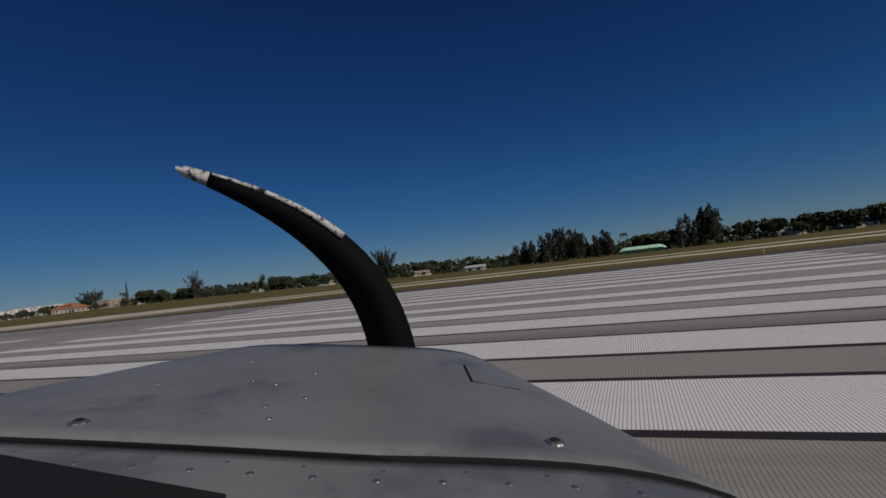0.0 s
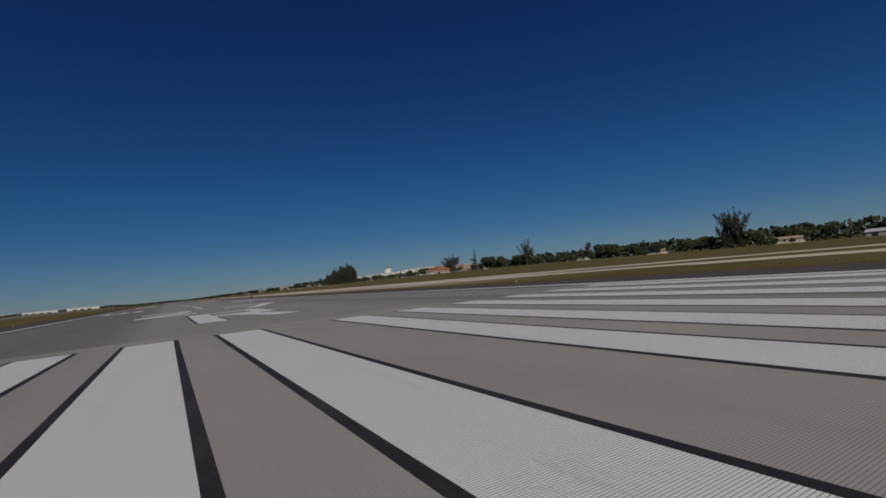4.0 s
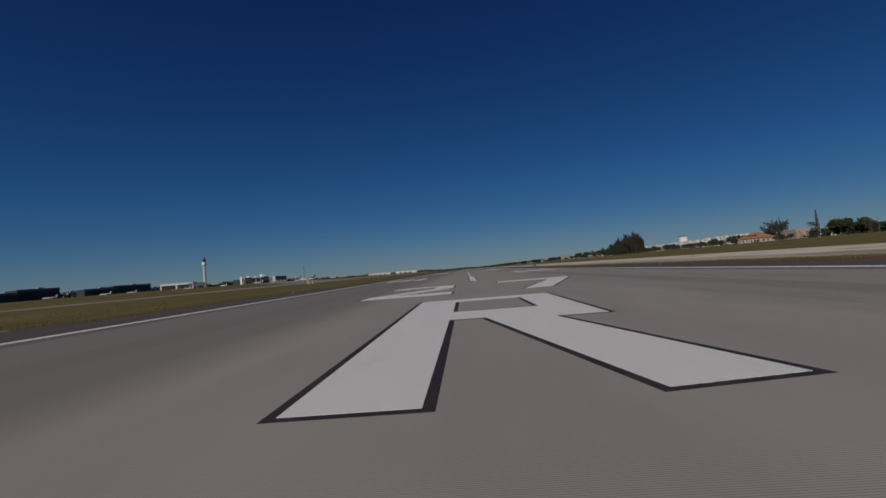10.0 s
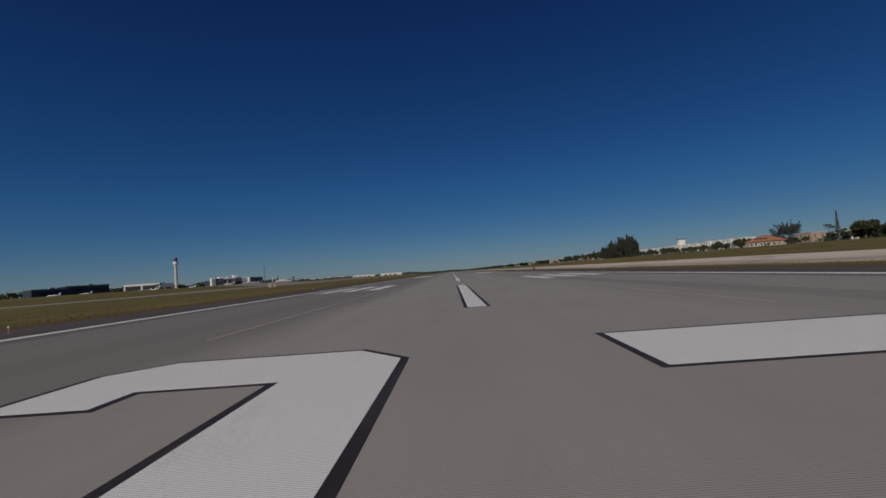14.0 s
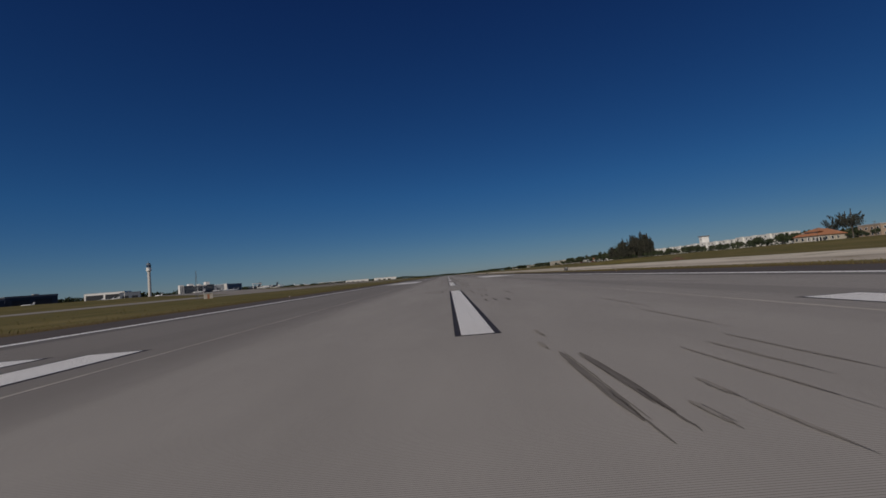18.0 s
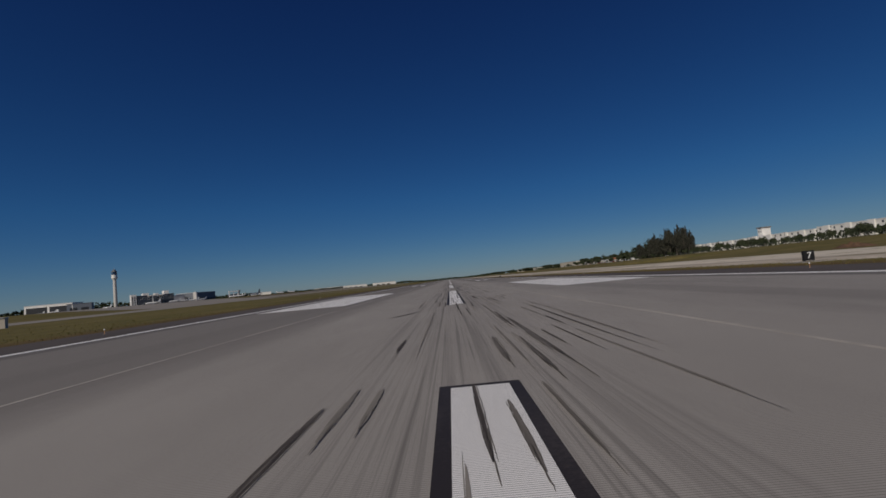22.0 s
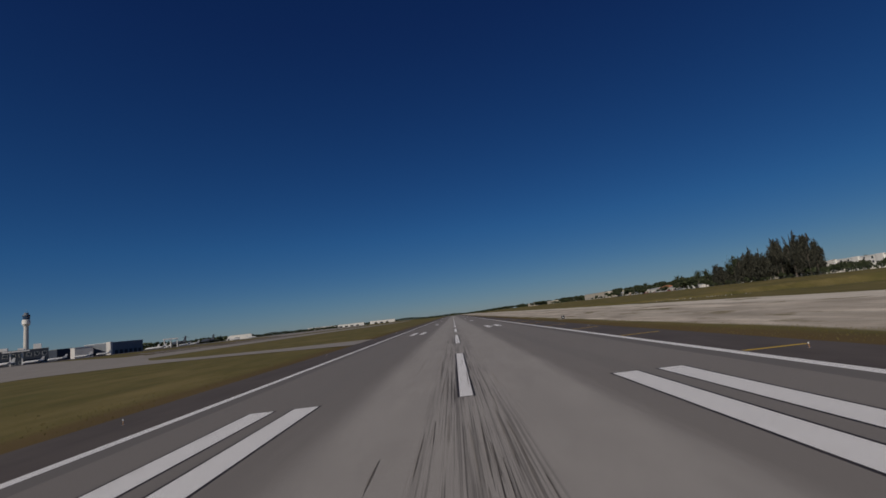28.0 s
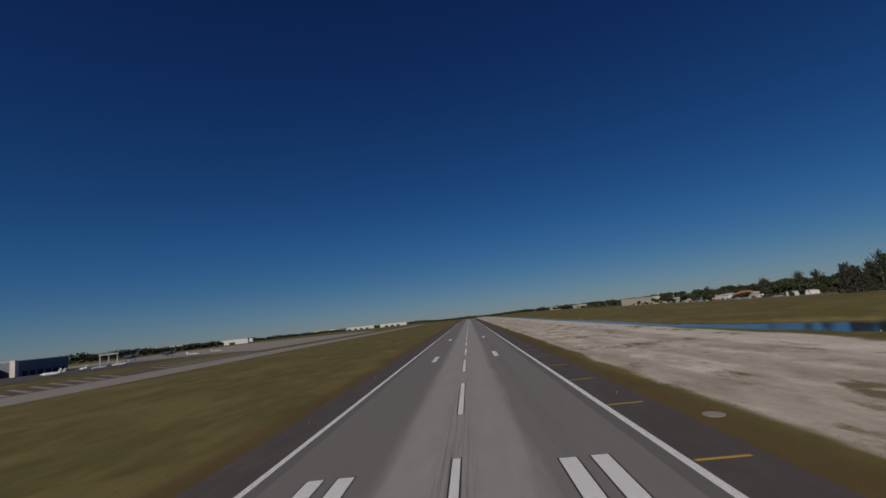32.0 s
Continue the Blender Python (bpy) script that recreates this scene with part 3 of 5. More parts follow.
for (ax, ay), (cx, cy), w in (((5.5, 260.9), (9.0, 261.9), 0.28), ((1.7, 256.2), (2.35, 258.0), 0.2), ((-3.4, 300.0), (-2.2, 303.0), 0.2)):
    d = Vector((cx - ax, cy - ay))
    share("tyre_mark", tyre_meshes[1], runway, pose(ax, ay, 0.0168, 0, 0, math.degrees(math.atan2(-d.x, d.y))) @ Matrix.Diagonal((w, d.length, 1, 1)))

# ---- other paved ground on the south side ----
def strip(name, pts, z, mat, label, category):
    bm = slab(pts, -0.4, 0)
    for v in bm.verts:
        v.co.z = v.co.z + ground_height(v.co.x, v.co.y) + z
    return tagged(mesh_object(name, bm, mat), label, category, kind="structure")


def ribbon(name, x0, x1, y0, y1, z, mat, label, category, step=20.0):
    """A paved band that follows the rise of the ground."""
    nx, ny = max(2, int(abs(x1 - x0) / step) + 1), max(2, int((y1 - y0) / step) + 1)
    bm = bmesh.new()
    g = [[bm.verts.new((x0 + (x1 - x0) * i / (nx - 1), y0 + (y1 - y0) * j / (ny - 1), 0)) for i in range(nx)] for j in range(ny)]
    for row in g:
        for v in row:
            v.co.z = ground_height(v.co.x, v.co.y) + z
    for j in range(ny - 1):
        for i in range(nx - 1):
            bm.faces.new((g[j][i], g[j][i + 1], g[j + 1][i + 1], g[j + 1][i]))
    return tagged(mesh_object(name, bm, mat), label, category, kind="structure")


strip("exit_taxiway", [(-30.2, 48), (-30.2, 96), (-34, 92), (-44, 89), (-60, 91), (-150, 112), (-150, 84), (-60, 66), (-42, 60), (-34, 54)], 0.04, M_SHOULDER, "dark asphalt taxiway leaving the runway", "taxiway")
for k, (a, b) in enumerate((((-33, 91), (-60, 89.6)), ((-36, 56), (-60, 67)))):
    bm = bmesh.new()
    d = (Vector(b) - Vector(a)).normalized() * 0.2
    q = [bm.verts.new((p[0] + sx * d.y, p[1] - sx * d.x, z)) for z in (-0.1, -0.012) for p, sx in ((a, 1), (b, 1), (b, -1), (a, -1))]
    for f in ((4, 5, 6, 7), (0, 1, 5, 4), (1, 2, 6, 5), (2, 3, 7, 6), (3, 0, 4, 7)):
        bm.faces.new([q[i] for i in f])
    bmesh.ops.recalc_face_normals(bm, faces=bm.faces)
    mesh_object("edge_line", bm, M_YELLOW, bpy.data.objects["exit_taxiway"])
def paved(name, near, far, z, mat, label, category, n=40, m=8):
    """A paved band between two lines of points, following the rise of the ground."""
    def along(pts, q):
        run = [0.0]
        for p0, p1 in zip(pts, pts[1:]):
            run.append(run[-1] + math.dist(p0, p1))
        q *= run[-1]
        for k in range(len(pts) - 1):
            if q <= run[k + 1] + 1e-6:
                w = (q - run[k]) / (run[k + 1] - run[k])
                return pts[k][0] + (pts[k + 1][0] - pts[k][0]) * w, pts[k][1] + (pts[k + 1][1] - pts[k][1]) * w
    bm = bmesh.new()
    g = []
    for j in range(n + 1):
        (ax, ay), (cx, cy) = along(near, j / n), along(far, j / n)
        row = []
        for i in range(m + 1):
            px, py = ax + (cx - ax) * i / m, ay + (cy - ay) * i / m
            row.append(bm.verts.new((px, py, ground_height(px, py) + z)))
        g.append(row)
    for j in range(n):
        for i in range(m):
            bm.faces.new((g[j][i], g[j][i + 1], g[j + 1][i + 1], g[j + 1][i]))
    bmesh.ops.recalc_face_normals(bm, faces=bm.faces)
    if bm.faces[:][0].normal.z < 0:
        bmesh.ops.reverse_faces(bm, faces=bm.faces[:])
    return tagged(mesh_object(name, bm, mat), label, category, kind="structure")


paved("parallel_taxiway", [(-139, 60), (-143, 330), (-150, 450), (-154, 640)], [(-165, 60), (-168, 330), (-176, 450), (-180, 640)], 0.08, M_APRON, "pale concrete taxiway beside the grass", "taxiway", 60)
paved("parallel_taxiway", [(-172, 690), (-172, 1100), (-166, 1400), (-160, 2400)], [(-198, 690), (-198, 1100), (-192, 1400), (-186, 2400)], 0.10, M_APRON, "pale concrete taxiway leading away beside the apron", "taxiway", 110)
paved("curved_taxiway", [(-205, 606), (-168, 610), (-150, 630), (-115, 636), (-75, 622), (-30.2, 598)], [(-205, 772), (-184, 745), (-166, 716), (-150, 692), (-110, 660), (-68, 642), (-30.2, 634)], 0.125, M_APRON, "pale concrete taxiway curving off the runway", "taxiway", 30, 16)
paved("apron_entry", [(-176, 560), (-176, 760)], [(-262, 560), (-256, 745)], 0.15, M_APRON, "wide pale concrete entry to the apron", "apron", 20, 16)
ribbon("apron", -560, -258, 640, 1074, 0.12, M_SHOULDER, "dark asphalt parking apron", "apron", 12)
ribbon("apron_east", -640, -420, 330, 636, 0.12, M_SHOULDER, "dark asphalt ramp before the hangars", "apron", 12)
ribbon("apron_west", -520, -214, 1078, 1700, 0.12, M_APRON, "pale concrete cargo apron", "apron", 12)
stripes = paved("striped_verge", [(-198.4, 775), (-198.4, 1074)], [(-224, 775), (-224, 1074)], 0.06, M_VERGE, "brown bare verge with slanting pale paved stripes", "verge", 40, 6)
for k in range(24):
    y = 782 + 11.6 * k
    if 870 < y < 905:
        continue
    bm = bmesh.new()
    g = [[bm.verts.new((x, y + yy + 0.55 * (-200 - x), ground_height(x, y + yy) + 0.11)) for x in (-200, -206, -212, -218, -223)] for yy in (0, 3.6)]
    for i in range(4):
        bm.faces.new((g[0][i + 1], g[0][i], g[1][i], g[1][i + 1]))
    mesh_object("stripe", bm, M_APRON, stripes)
tagged(mesh_object("canal", boxes((98, 222, 642, 2400, -2.68, -1.35)), M_WATER), "still blue drainage canal between grassy banks", "water", kind="structure")
ribbon("perimeter_road", 258, 263, -300, 1500, 0.06, M_APRON, "pale perimeter road along the field edge", "road", 10)

# ---- trees ----
def leaf_mesh(name, clumps, mat):
    """clumps: (centre, half width, half height, lean) of small tilted leaf sprays, each an island of two triangles."""
    v, f = [], []
    r = random.Random(len(clumps))
    for c, w, h in clumps:
        a, b = r.uniform(0, math.tau), r.uniform(-0.7, 0.7)
        u = Vector((math.cos(a), math.sin(a), 0)) * w
        t = Vector((-math.sin(a) * math.sin(b), math.cos(a) * math.sin(b), math.cos(b))) * h
        k = len(v)
        c = Vector(c)
        v += [c - u * 0.9 - t, c + u * r.uniform(0.4, 1) - t * 0.6, c + u * 0.5 + t, c - u * r.uniform(0.2, 0.9) + t * 0.7]
        f += [(k, k + 1, k + 2, k + 3)]
    me = bpy.data.meshes.new(name)
    me.from_pydata([tuple(p) for p in v], [], f)
    me.materials.append(mat)
    return me


def limb(bm, p, q, r0, r1, seg=6):
    p, q = Vector(p), Vector(q)
    d = q - p
    m = Matrix.Translation(p) @ d.to_track_quat('Z', 'Y').to_matrix().to_4x4()
    cone(bm, r0, r1, 0, d.length, seg, m)


def tree(name, label, h, crown, mat, trunk_r, limbs, group, clear=0.25):
    """A tree at the origin: tapered trunk with limbs, and a crown of many leaf sprays."""
    t = tagged(new(name), label, "tree", group)
    bm = bmesh.new()
    limb(bm, (0, 0, -0.6), (0.01 * h, 0, 0.55 * h), trunk_r, trunk_r * 0.6, 8)
    limb(bm, (0.01 * h, 0, 0.55 * h), (0, 0.015 * h, 0.93 * h), trunk_r * 0.6, trunk_r * 0.15, 6)
    for z, a, out, up in limbs:
        limb(bm, (0.01 * h, 0, z), (math.cos(a) * out, math.sin(a) * out, z + up), trunk_r * 0.35, trunk_r * 0.08, 5)
    part("trunk", bm, M_BARK, t)
    c = new("crown", leaf_mesh("crown", crown, mat))
    c.parent = t
    return t


def pine_tree(seed, h=20.0, w=3.6, stems=1):
    """Feathery: many rising plumes on an oval outline, ragged at the top."""
    r = random.Random(seed)
    crown, limbs = [], []
    for s in range(stems):
        ox, oy = (r.uniform(-1, 1) * w * 0.85, r.uniform(-1, 1) * w * 0.85) if s else (0, 0)
        hs = h * (1 if s == 0 else r.uniform(0.55, 0.97))
        for k in range(34):
            q = (k + r.random()) / 34
            z = hs * (0.14 + 0.76 * q)
            prof = w * (0.5 if stems > 1 else 1) * math.sqrt(max(0.03, 1 - (1.9 * abs(q - 0.42)) ** 2)) * (r.random() ** 0.6) * 1.1 * (1 if r.random() < 0.8 else 1.35)
            a = r.uniform(0, math.tau)
            x, y = ox + math.cos(a) * prof, oy + math.sin(a) * prof
            if k % 3 == 0:
                limbs.append((z * 0.9, a, prof * 0.9, hs * 0.05))
            tall = hs * r.uniform(0.06, 0.17)
            lean = Vector((math.cos(a), math.sin(a))) * tall * 0.25
            for j in range(42):
                q = r.random()
                sp = (1 - q) * w * 0.17 + 0.06
                crown.append(((x + lean.x * q + r.gauss(0, sp), y + lean.y * q + r.gauss(0, sp), z + (q - 0.35) * tall), 0.07 + 0.12 * r.random(), 0.3 + 0.5 * r.random()))
    return tree("pine_tree", "tall dark feathery pine at the field edge", h, crown, M_PINE, 0.012 * h + 0.08, limbs, "pines along the field edge")


def broad_tree(seed, h=11.0, w=5.5, lobes=11, name="broadleaf_tree", label="dense dark green broadleaf tree at the field edge", group="broadleaf trees along the field edge"):
    r = random.Random(seed)
    crown, limbs = [], []
    for k in range(lobes):
        a, q = r.uniform(0, math.tau), r.random()
        d = w * 0.56 * math.sqrt(r.random())
        cx, cy, cz = math.cos(a) * d, math.sin(a) * d, h * (0.36 + 0.42 * q * (1 - 0.35 * d / w))
        rad = w * r.uniform(0.30, 0.50)
        limbs.append((h * 0.3, a, d * 0.9, cz - h * 0.3))
        for j in range(150):
            u = Vector((r.gauss(0, 1), r.gauss(0, 1), r.gauss(0, 1))).normalized() * rad * r.uniform(0.55, 1.08)
            crown.append(((cx + u.x, cy + u.y, cz + u.z * 0.8), 0.32 + 0.4 * r.random(), 0.3 + 0.35 * r.random()))
    return tree(name, label, h, crown, M_LEAF, 0.03 * h, limbs, group)


def sparse_tree(seed, h=22.0):
    """A spreading tree: rising limbs, each with a loose fan of foliage, gaps between them."""
    r = random.Random(seed)
    crown, limbs = [], []
    for k in range(26):
        a, z = r.uniform(0, math.tau), h * r.uniform(0.28, 0.72)
        out, up = h * r.uniform(0.08, 0.24) * (1.15 - 0.5 * z / h), h * r.uniform(0.08, 0.24)
        limbs.append((z, a, out, up))
        wide = r.uniform(0.5, 1.1)
        for j in range(46):
            q = r.uniform(0.3, 1.15)
            crown.append(((math.cos(a) * out * q + r.gauss(0, wide), math.sin(a) * out * q + r.gauss(0, wide), z + up * q + r.gauss(0, 0.7)), 0.16 + 0.24 * r.random(), 0.22 + 0.34 * r.random()))
    return tree("sparse_tree", "tall spreading tree with a loose airy crown", h, crown, M_LEAF, 0.34, limbs, "tall loose-crowned trees")


def plume_tree(seed, h=20.0, wide=0.5, arms=9, low=0.25):
    """A few long rising arms, each a tapering feathery plume, with sky between them."""
    r = random.Random(seed)
    crown, limbs = [], []
    for k in range(arms):
        a = math.tau * k / arms + r.uniform(-0.35, 0.35)
        z = h * r.uniform(low, 0.62)
        out = h * wide * r.uniform(0.35, 1.0) * (1.0 - 0.55 * (z / h - low))
        up = min(h * r.uniform(0.22, 0.42), h * 0.99 - z)
        limbs.append((z, a, out, up))
        for j in range(150):
            q = r.uniform(0.25, 1.08)
            sp = 0.035 * h * (0.35 + math.sin(min(1.0, q) * math.pi) * 0.9) * (1 if r.random() < 0.8 else 1.5)
            bow = out * q ** 0.8
            crown.append(((math.cos(a) * bow + r.gauss(0, sp), math.sin(a) * bow + r.gauss(0, sp), z + up * q ** 1.25 + r.gauss(0, sp * 0.8)), 0.09 + 0.13 * r.random(), 0.28 + 0.42 * r.random()))
    for j in range(120):
        q = r.uniform(0.62, 1.0)
        crown.append(((r.gauss(0, 0.03 * h * (1.1 - q)), r.gauss(0, 0.03 * h * (1.1 - q)), h * q), 0.1 + 0.1 * r.random(), 0.3 + 0.3 * r.random()))
    return tree("plume_tree", "tall open tree with rising feathery plumes of foliage", h, crown, M_PINE, 0.30, limbs, "tall open-crowned trees")


def cypress_tree(h=22.0):
    r = random.Random(5)
    crown, limbs = [], []
    for k in range(19):
        z = h * (0.1 + 0.89 * k / 19)
        rad = 2.5 * (1.04 - z / h) * r.uniform(0.75, 1.1)
        for j in range(8):
            a = math.tau * j / 8 + k
            limbs.append((z, a, rad * 0.9, -0.1))
            for i in range(4):
                q = (i + 1) / 4
                crown.append(((math.cos(a) * rad * q, math.sin(a) * rad * q, z + 0.2 * r.gauss(0, 1)), 0.3, 0.3))
    return tree("norfolk_pine", "slim pointed conifer with tiers of short branches", h, crown, M_PINE, 0.3, limbs, "")


def palm_tree(seed, h=9.0):
    r = random.Random(seed)
    crown = []
    for k in range(26):
        a, drop = math.tau * k / 26 * 5 + r.uniform(-0.1, 0.1), r.uniform(-0.35, 1.0)
        ln = r.uniform(1.7, 2.4)
        for i in range(10):
            q = (i + 1) / 10
            d = ln * q * (1 - 0.18 * max(0, drop) * q)
            for s in (-1, 1):
                crown.append(((math.cos(a) * d - math.sin(a) * s * 0.14, math.sin(a) * d + math.cos(a) * s * 0.14, h * 0.95 + 1.5 * q * (1 - q) * 2 - drop * q * q * 1.9), 0.09, 0.2))
    return tree("palm_tree", "slender palm with a round head of fronds", h, crown, M_PALM, 0.16, [], "palms by the houses")


def plant(proto, x, y, h, proto_h, r, wide=1.0, first=False):
    s = h / proto_h
    m = Matrix.Translation((x, y, ground_height(x, y))) @ Matrix.Rotation(r.uniform(0, math.tau), 4, 'Z')
    if first:
        proto.matrix_basis = m @ Matrix.Diagonal((s * wide, s * wide, s, 1))
        return proto
    ob = copy_thing(proto, m)
    ob.matrix_basis = m @ Matrix.Diagonal((s * wide, s * wide, s, 1))
    return ob


class Grove:
    """A few built trees of one kind, planted over and over."""

    def __init__(self, protos, proto_h, seed):
        self.p, self.h, self.r, self.used = protos, proto_h, random.Random(seed), set()

    def put(self, x, y, h, wide=1.0):
        fresh = [k for k in range(len(self.p)) if k not in self.used]
        k = fresh[0] if fresh else self.r.randrange(len(self.p))
        first = k not in self.used
        self.used.add(k)
        return plant(self.p[k], x, y, h, self.h, self.r, wide * self.r.uniform(0.9, 1.1), first)


pines = Grove([pine_tree(1, stems=4), pine_tree(2, stems=5), pine_tree(3, stems=3), pine_tree(4, stems=2)], 20.0, 1)
broads = Grove([broad_tree(4), broad_tree(5, lobes=8), broad_tree(6, lobes=14)], 11.0, 2)
palms = Grove([palm_tree(7), palm_tree(8)], 9.0, 3)
bushes = Grove([broad_tree(9, 11.0, 7.5, 9, "shrub", "low dark green shrub by the houses", "shrubs by the houses"), broad_tree(10, 11.0, 8.5, 7, "shrub", "low dark green shrub by the houses", "shrubs by the houses")], 11.0, 4)
sparses = Grove([sparse_tree(11), sparse_tree(12)], 22.0, 5)
plumes = Grove([plume_tree(41), plume_tree(42, arms=7), plume_tree(43, arms=11, low=0.35)], 20.0, 6)

rt = random.Random(21)
# tall pines by the green shelter
for x, y, h in ((285, 88, 14), (290, 82, 17), (282, 76, 16), (288, 71, 19), (284, 66, 20), (292, 62, 22), (286, 57, 22), (290, 53, 21), (283, 49, 19), (288, 45, 17), (286, 38, 15), (290, 33, 18), (285, 30, 16),
                (284, -10, 18), (288, -14, 20), (290, -22, 23), (286, -26, 24), (291, -30, 21)):
    pines.put(x, y, h, 1.15)
for k, yy in enumerate((-64, -96, 160, 241, 309)):
    bushes.put(285 + k % 3, yy + 4, 3.4 + 0.5 * (k % 3), 0.9), bushes.put(284, yy - 6, 2.6 + 0.4 * (k % 4), 0.8)
palms.put(284, 21, 12), palms.put(288, 9, 10), palms.put(300, 486, 13), palms.put(297, 478, 11), palms.put(290, 95, 7)
for x, y, h, w in ((288, 2, 14, 1.1), (292, -4, 14, 1.0), (290, 12, 12, 0.9), (288, -42, 12, 1.0), (290, -56, 13, 1.2), (292, -74, 14, 1.0), (289, -84, 12, 1.3), (286, -68, 9, 1.2),
                   (290, 176, 11, 1), (292, 205, 10, 1.1), (288, 215, 9, 1), (290, 240, 9, 1.2), (292, 262, 11, 1), (287, 275, 12, 0.9), (292, 290, 13, 1.0), (290, 306, 10, 1)):
    broads.put(x, y, h, w)
for x, y, h, w in ((286, 335, 6, 1.2), (289, 348, 9, 1.1), (287, 360, 6.5, 1.2), (290, 376, 9, 1.1), (288, 388, 12, 1.2), (291, 400, 8, 1.1), (287, 412, 14, 1.0), (290, 424, 10, 1.1), (286, 436, 16, 1.0), (291, 446, 11, 1.0)):
    broads.put(x, y, h, w)
for k in range(15):
    broads.put(288 + rt.uniform(-3, 8), -92 - 11 * k + rt.uniform(-3, 3), rt.uniform(9, 14), 1.25)
for k in range(100):
    y = -260 + 7.6 * k + rt.uniform(-3, 3)
    if 515 < y < 548 or rt.random() < 0.5:
        continue
    broads.put(297 + rt.uniform(-3, 16), y, rt.choice((rt.uniform(3.5, 5.5), rt.uniform(5, 8), rt.uniform(9, 13))), rt.uniform(0.8, 1.3))
for k in range(11):
    (sparses if k % 3 == 0 else broads).put(296 + rt.uniform(-4, 14), 96 + 30 * k + rt.uniform(-9, 9), rt.uniform(6, 12), 1.1)
for x, y, h in ((284, 182, 24), (287, 190, 22), (285, 186, 23)):
    plumes.put(x, y, h, 0.85)
for x, y, h in ((284, 187, 16), (287, 182, 14)):
    pines.put(x, y, h, 1.3)
for k in range(24):
    broads.put(291 + rt.uniform(-3, 9), 200 + 12 * k + rt.uniform(-4, 4), rt.choice((rt.uniform(4, 6), rt.uniform(6, 8), rt.uniform(9, 13))), rt.uniform(0.9, 1.3))
plumes.put(285, 372, 25, 0.7), pines.put(286, 374, 18, 0.9), sparses.put(288, 300, 15, 0.9), plumes.put(288, 371, 20, 0.65)
plant(cypress_tree(), 285, 458, 23, 22.0, rt, 1.0, True)
plumes.put(299, 525, 22, 1.2), plumes.put(303, 535, 21, 1.1), plumes.put(298, 541, 17, 1.0)
for x, y, h in ((286, 500, 5), (288, 507, 6), (287, 515, 5), (286, 492, 6.5), (284, 556, 9), (288, 566, 10), (292, 575, 11), (287, 583, 10), (283, 576, 8), (296, 590, 12)):
    broads.put(x, y, h, 1.0)
# shrubs and young trees before the white apartments
for k in range(34):
    bushes.put(267 + rt.uniform(-4, 4), 556 + 8.6 * k + rt.uniform(-3, 3), rt.uniform(6.0, 9.5), 0.72)
# the great clump of pines: uneven tops, broad feathery crowns
for k in range(40):
    y = 812 + 1.95 * k + rt.uniform(-1.5, 1.5)
    hump = 0.84 + 0.12 * math.cos((y - 838) / 13.0) + 0.05 * math.sin(y / 3.1)
    x = 268 + rt.uniform(-12, 10)
    if k % 5 == 0:
        plumes.put(x, y, 37 * hump * rt.uniform(0.75, 1.0), rt.uniform(0.55, 0.75))
    else:
        pines.put(x, y, 37 * hump * rt.choice((rt.uniform(0.5, 0.75), rt.uniform(0.75, 1.04))), rt.uniform(0.8, 1.2))
for k in range(16):
    y = 889 + 3.1 * k
    h = (27 - 0.14 * (y - 890)) * rt.uniform(0.6, 1.1)
    if k % 3 == 0:
        sparses.put(266 + rt.uniform(-8, 10), y, h, rt.uniform(0.8, 1.1))
    else:
        pines.put(266 + rt.uniform(-10, 12), y, h, rt.uniform(0.8, 1.25))
for k in range(12):
    bushes.put(256 + rt.uniform(-4, 4), 822 + 10 * k, rt.uniform(3, 6), 0.8)
# trees and shrubs among the roadside houses
for k in range(38):
    y = 960 + 11 * k + rt.uniform(-4, 4)
    broads.put(rt.choice((268, 272, 296, 304)) + rt.uniform(-2, 3), y, rt.uniform(5, 12), 1.1)
for k in range(20):
    bushes.put(266 + rt.uniform(-1, 2), 1010 + 19 * k + rt.uniform(-6, 6), rt.uniform(2, 4.5), 0.8)
# the row beyond
for x, y, h in ((282, 986, 20), (288, 1018, 21), (286, 1066, 19), (288, 1110, 15)):
    sparses.put(x, y, h, 1.0)
for k in range(46):
    y = 985 + 16 * k + rt.uniform(-6, 6)
    broads.put(300 + rt.uniform(-16, 26), y, rt.uniform(10, 17), 1.2)
for k in range(26):
    y = 965 + 10 * k + rt.uniform(-4, 4)
    (sparses if k % 4 == 0 else broads).put(308 + rt.uniform(-8, 22), y, rt.uniform(11, 19), 1.1)
for k in range(34):
    y = 1720 + 36 * k
    broads.put(300 + rt.uniform(-30, 50) - 0.06 * (y - 1720), y, rt.uniform(9, 16), 1.8)


def tufts(name, spots, label, size):
    """Loose tufts of dry grass, each a few bent blades."""
    r = random.Random(17)
    v, f = [], []
    for x0, x1, y0, y1, n in spots:
        for k in range(n):
            x, y = r.uniform(x0, x1), r.uniform(y0, y1)
            z = ground_height(x, y)
            hh = size * r.uniform(0.4, 1.0)
            for j in range(4):
                a = r.uniform(0, math.tau)
                c, s = math.cos(a), math.sin(a)
                w, b = hh * 0.12, hh * r.uniform(0.2, 0.7)
                i = len(v)
                v += [(x - s * w, y + c * w, z - 0.02), (x + s * w, y - c * w, z - 0.02), (x + c * b * 0.5 + s * w * 0.6, y + s * b * 0.5 - c * w * 0.6, z + hh * 0.7), (x + c * b, y + s * b, z + hh)]
                f += [(i, i + 1, i + 2, i + 3)]
    me = bpy.data.meshes.new(name)
    me.from_pydata(v, [], f)
    me.materials.append(M_STRAW)
    return tagged(new(name, me), label, "grass", kind="stuff")


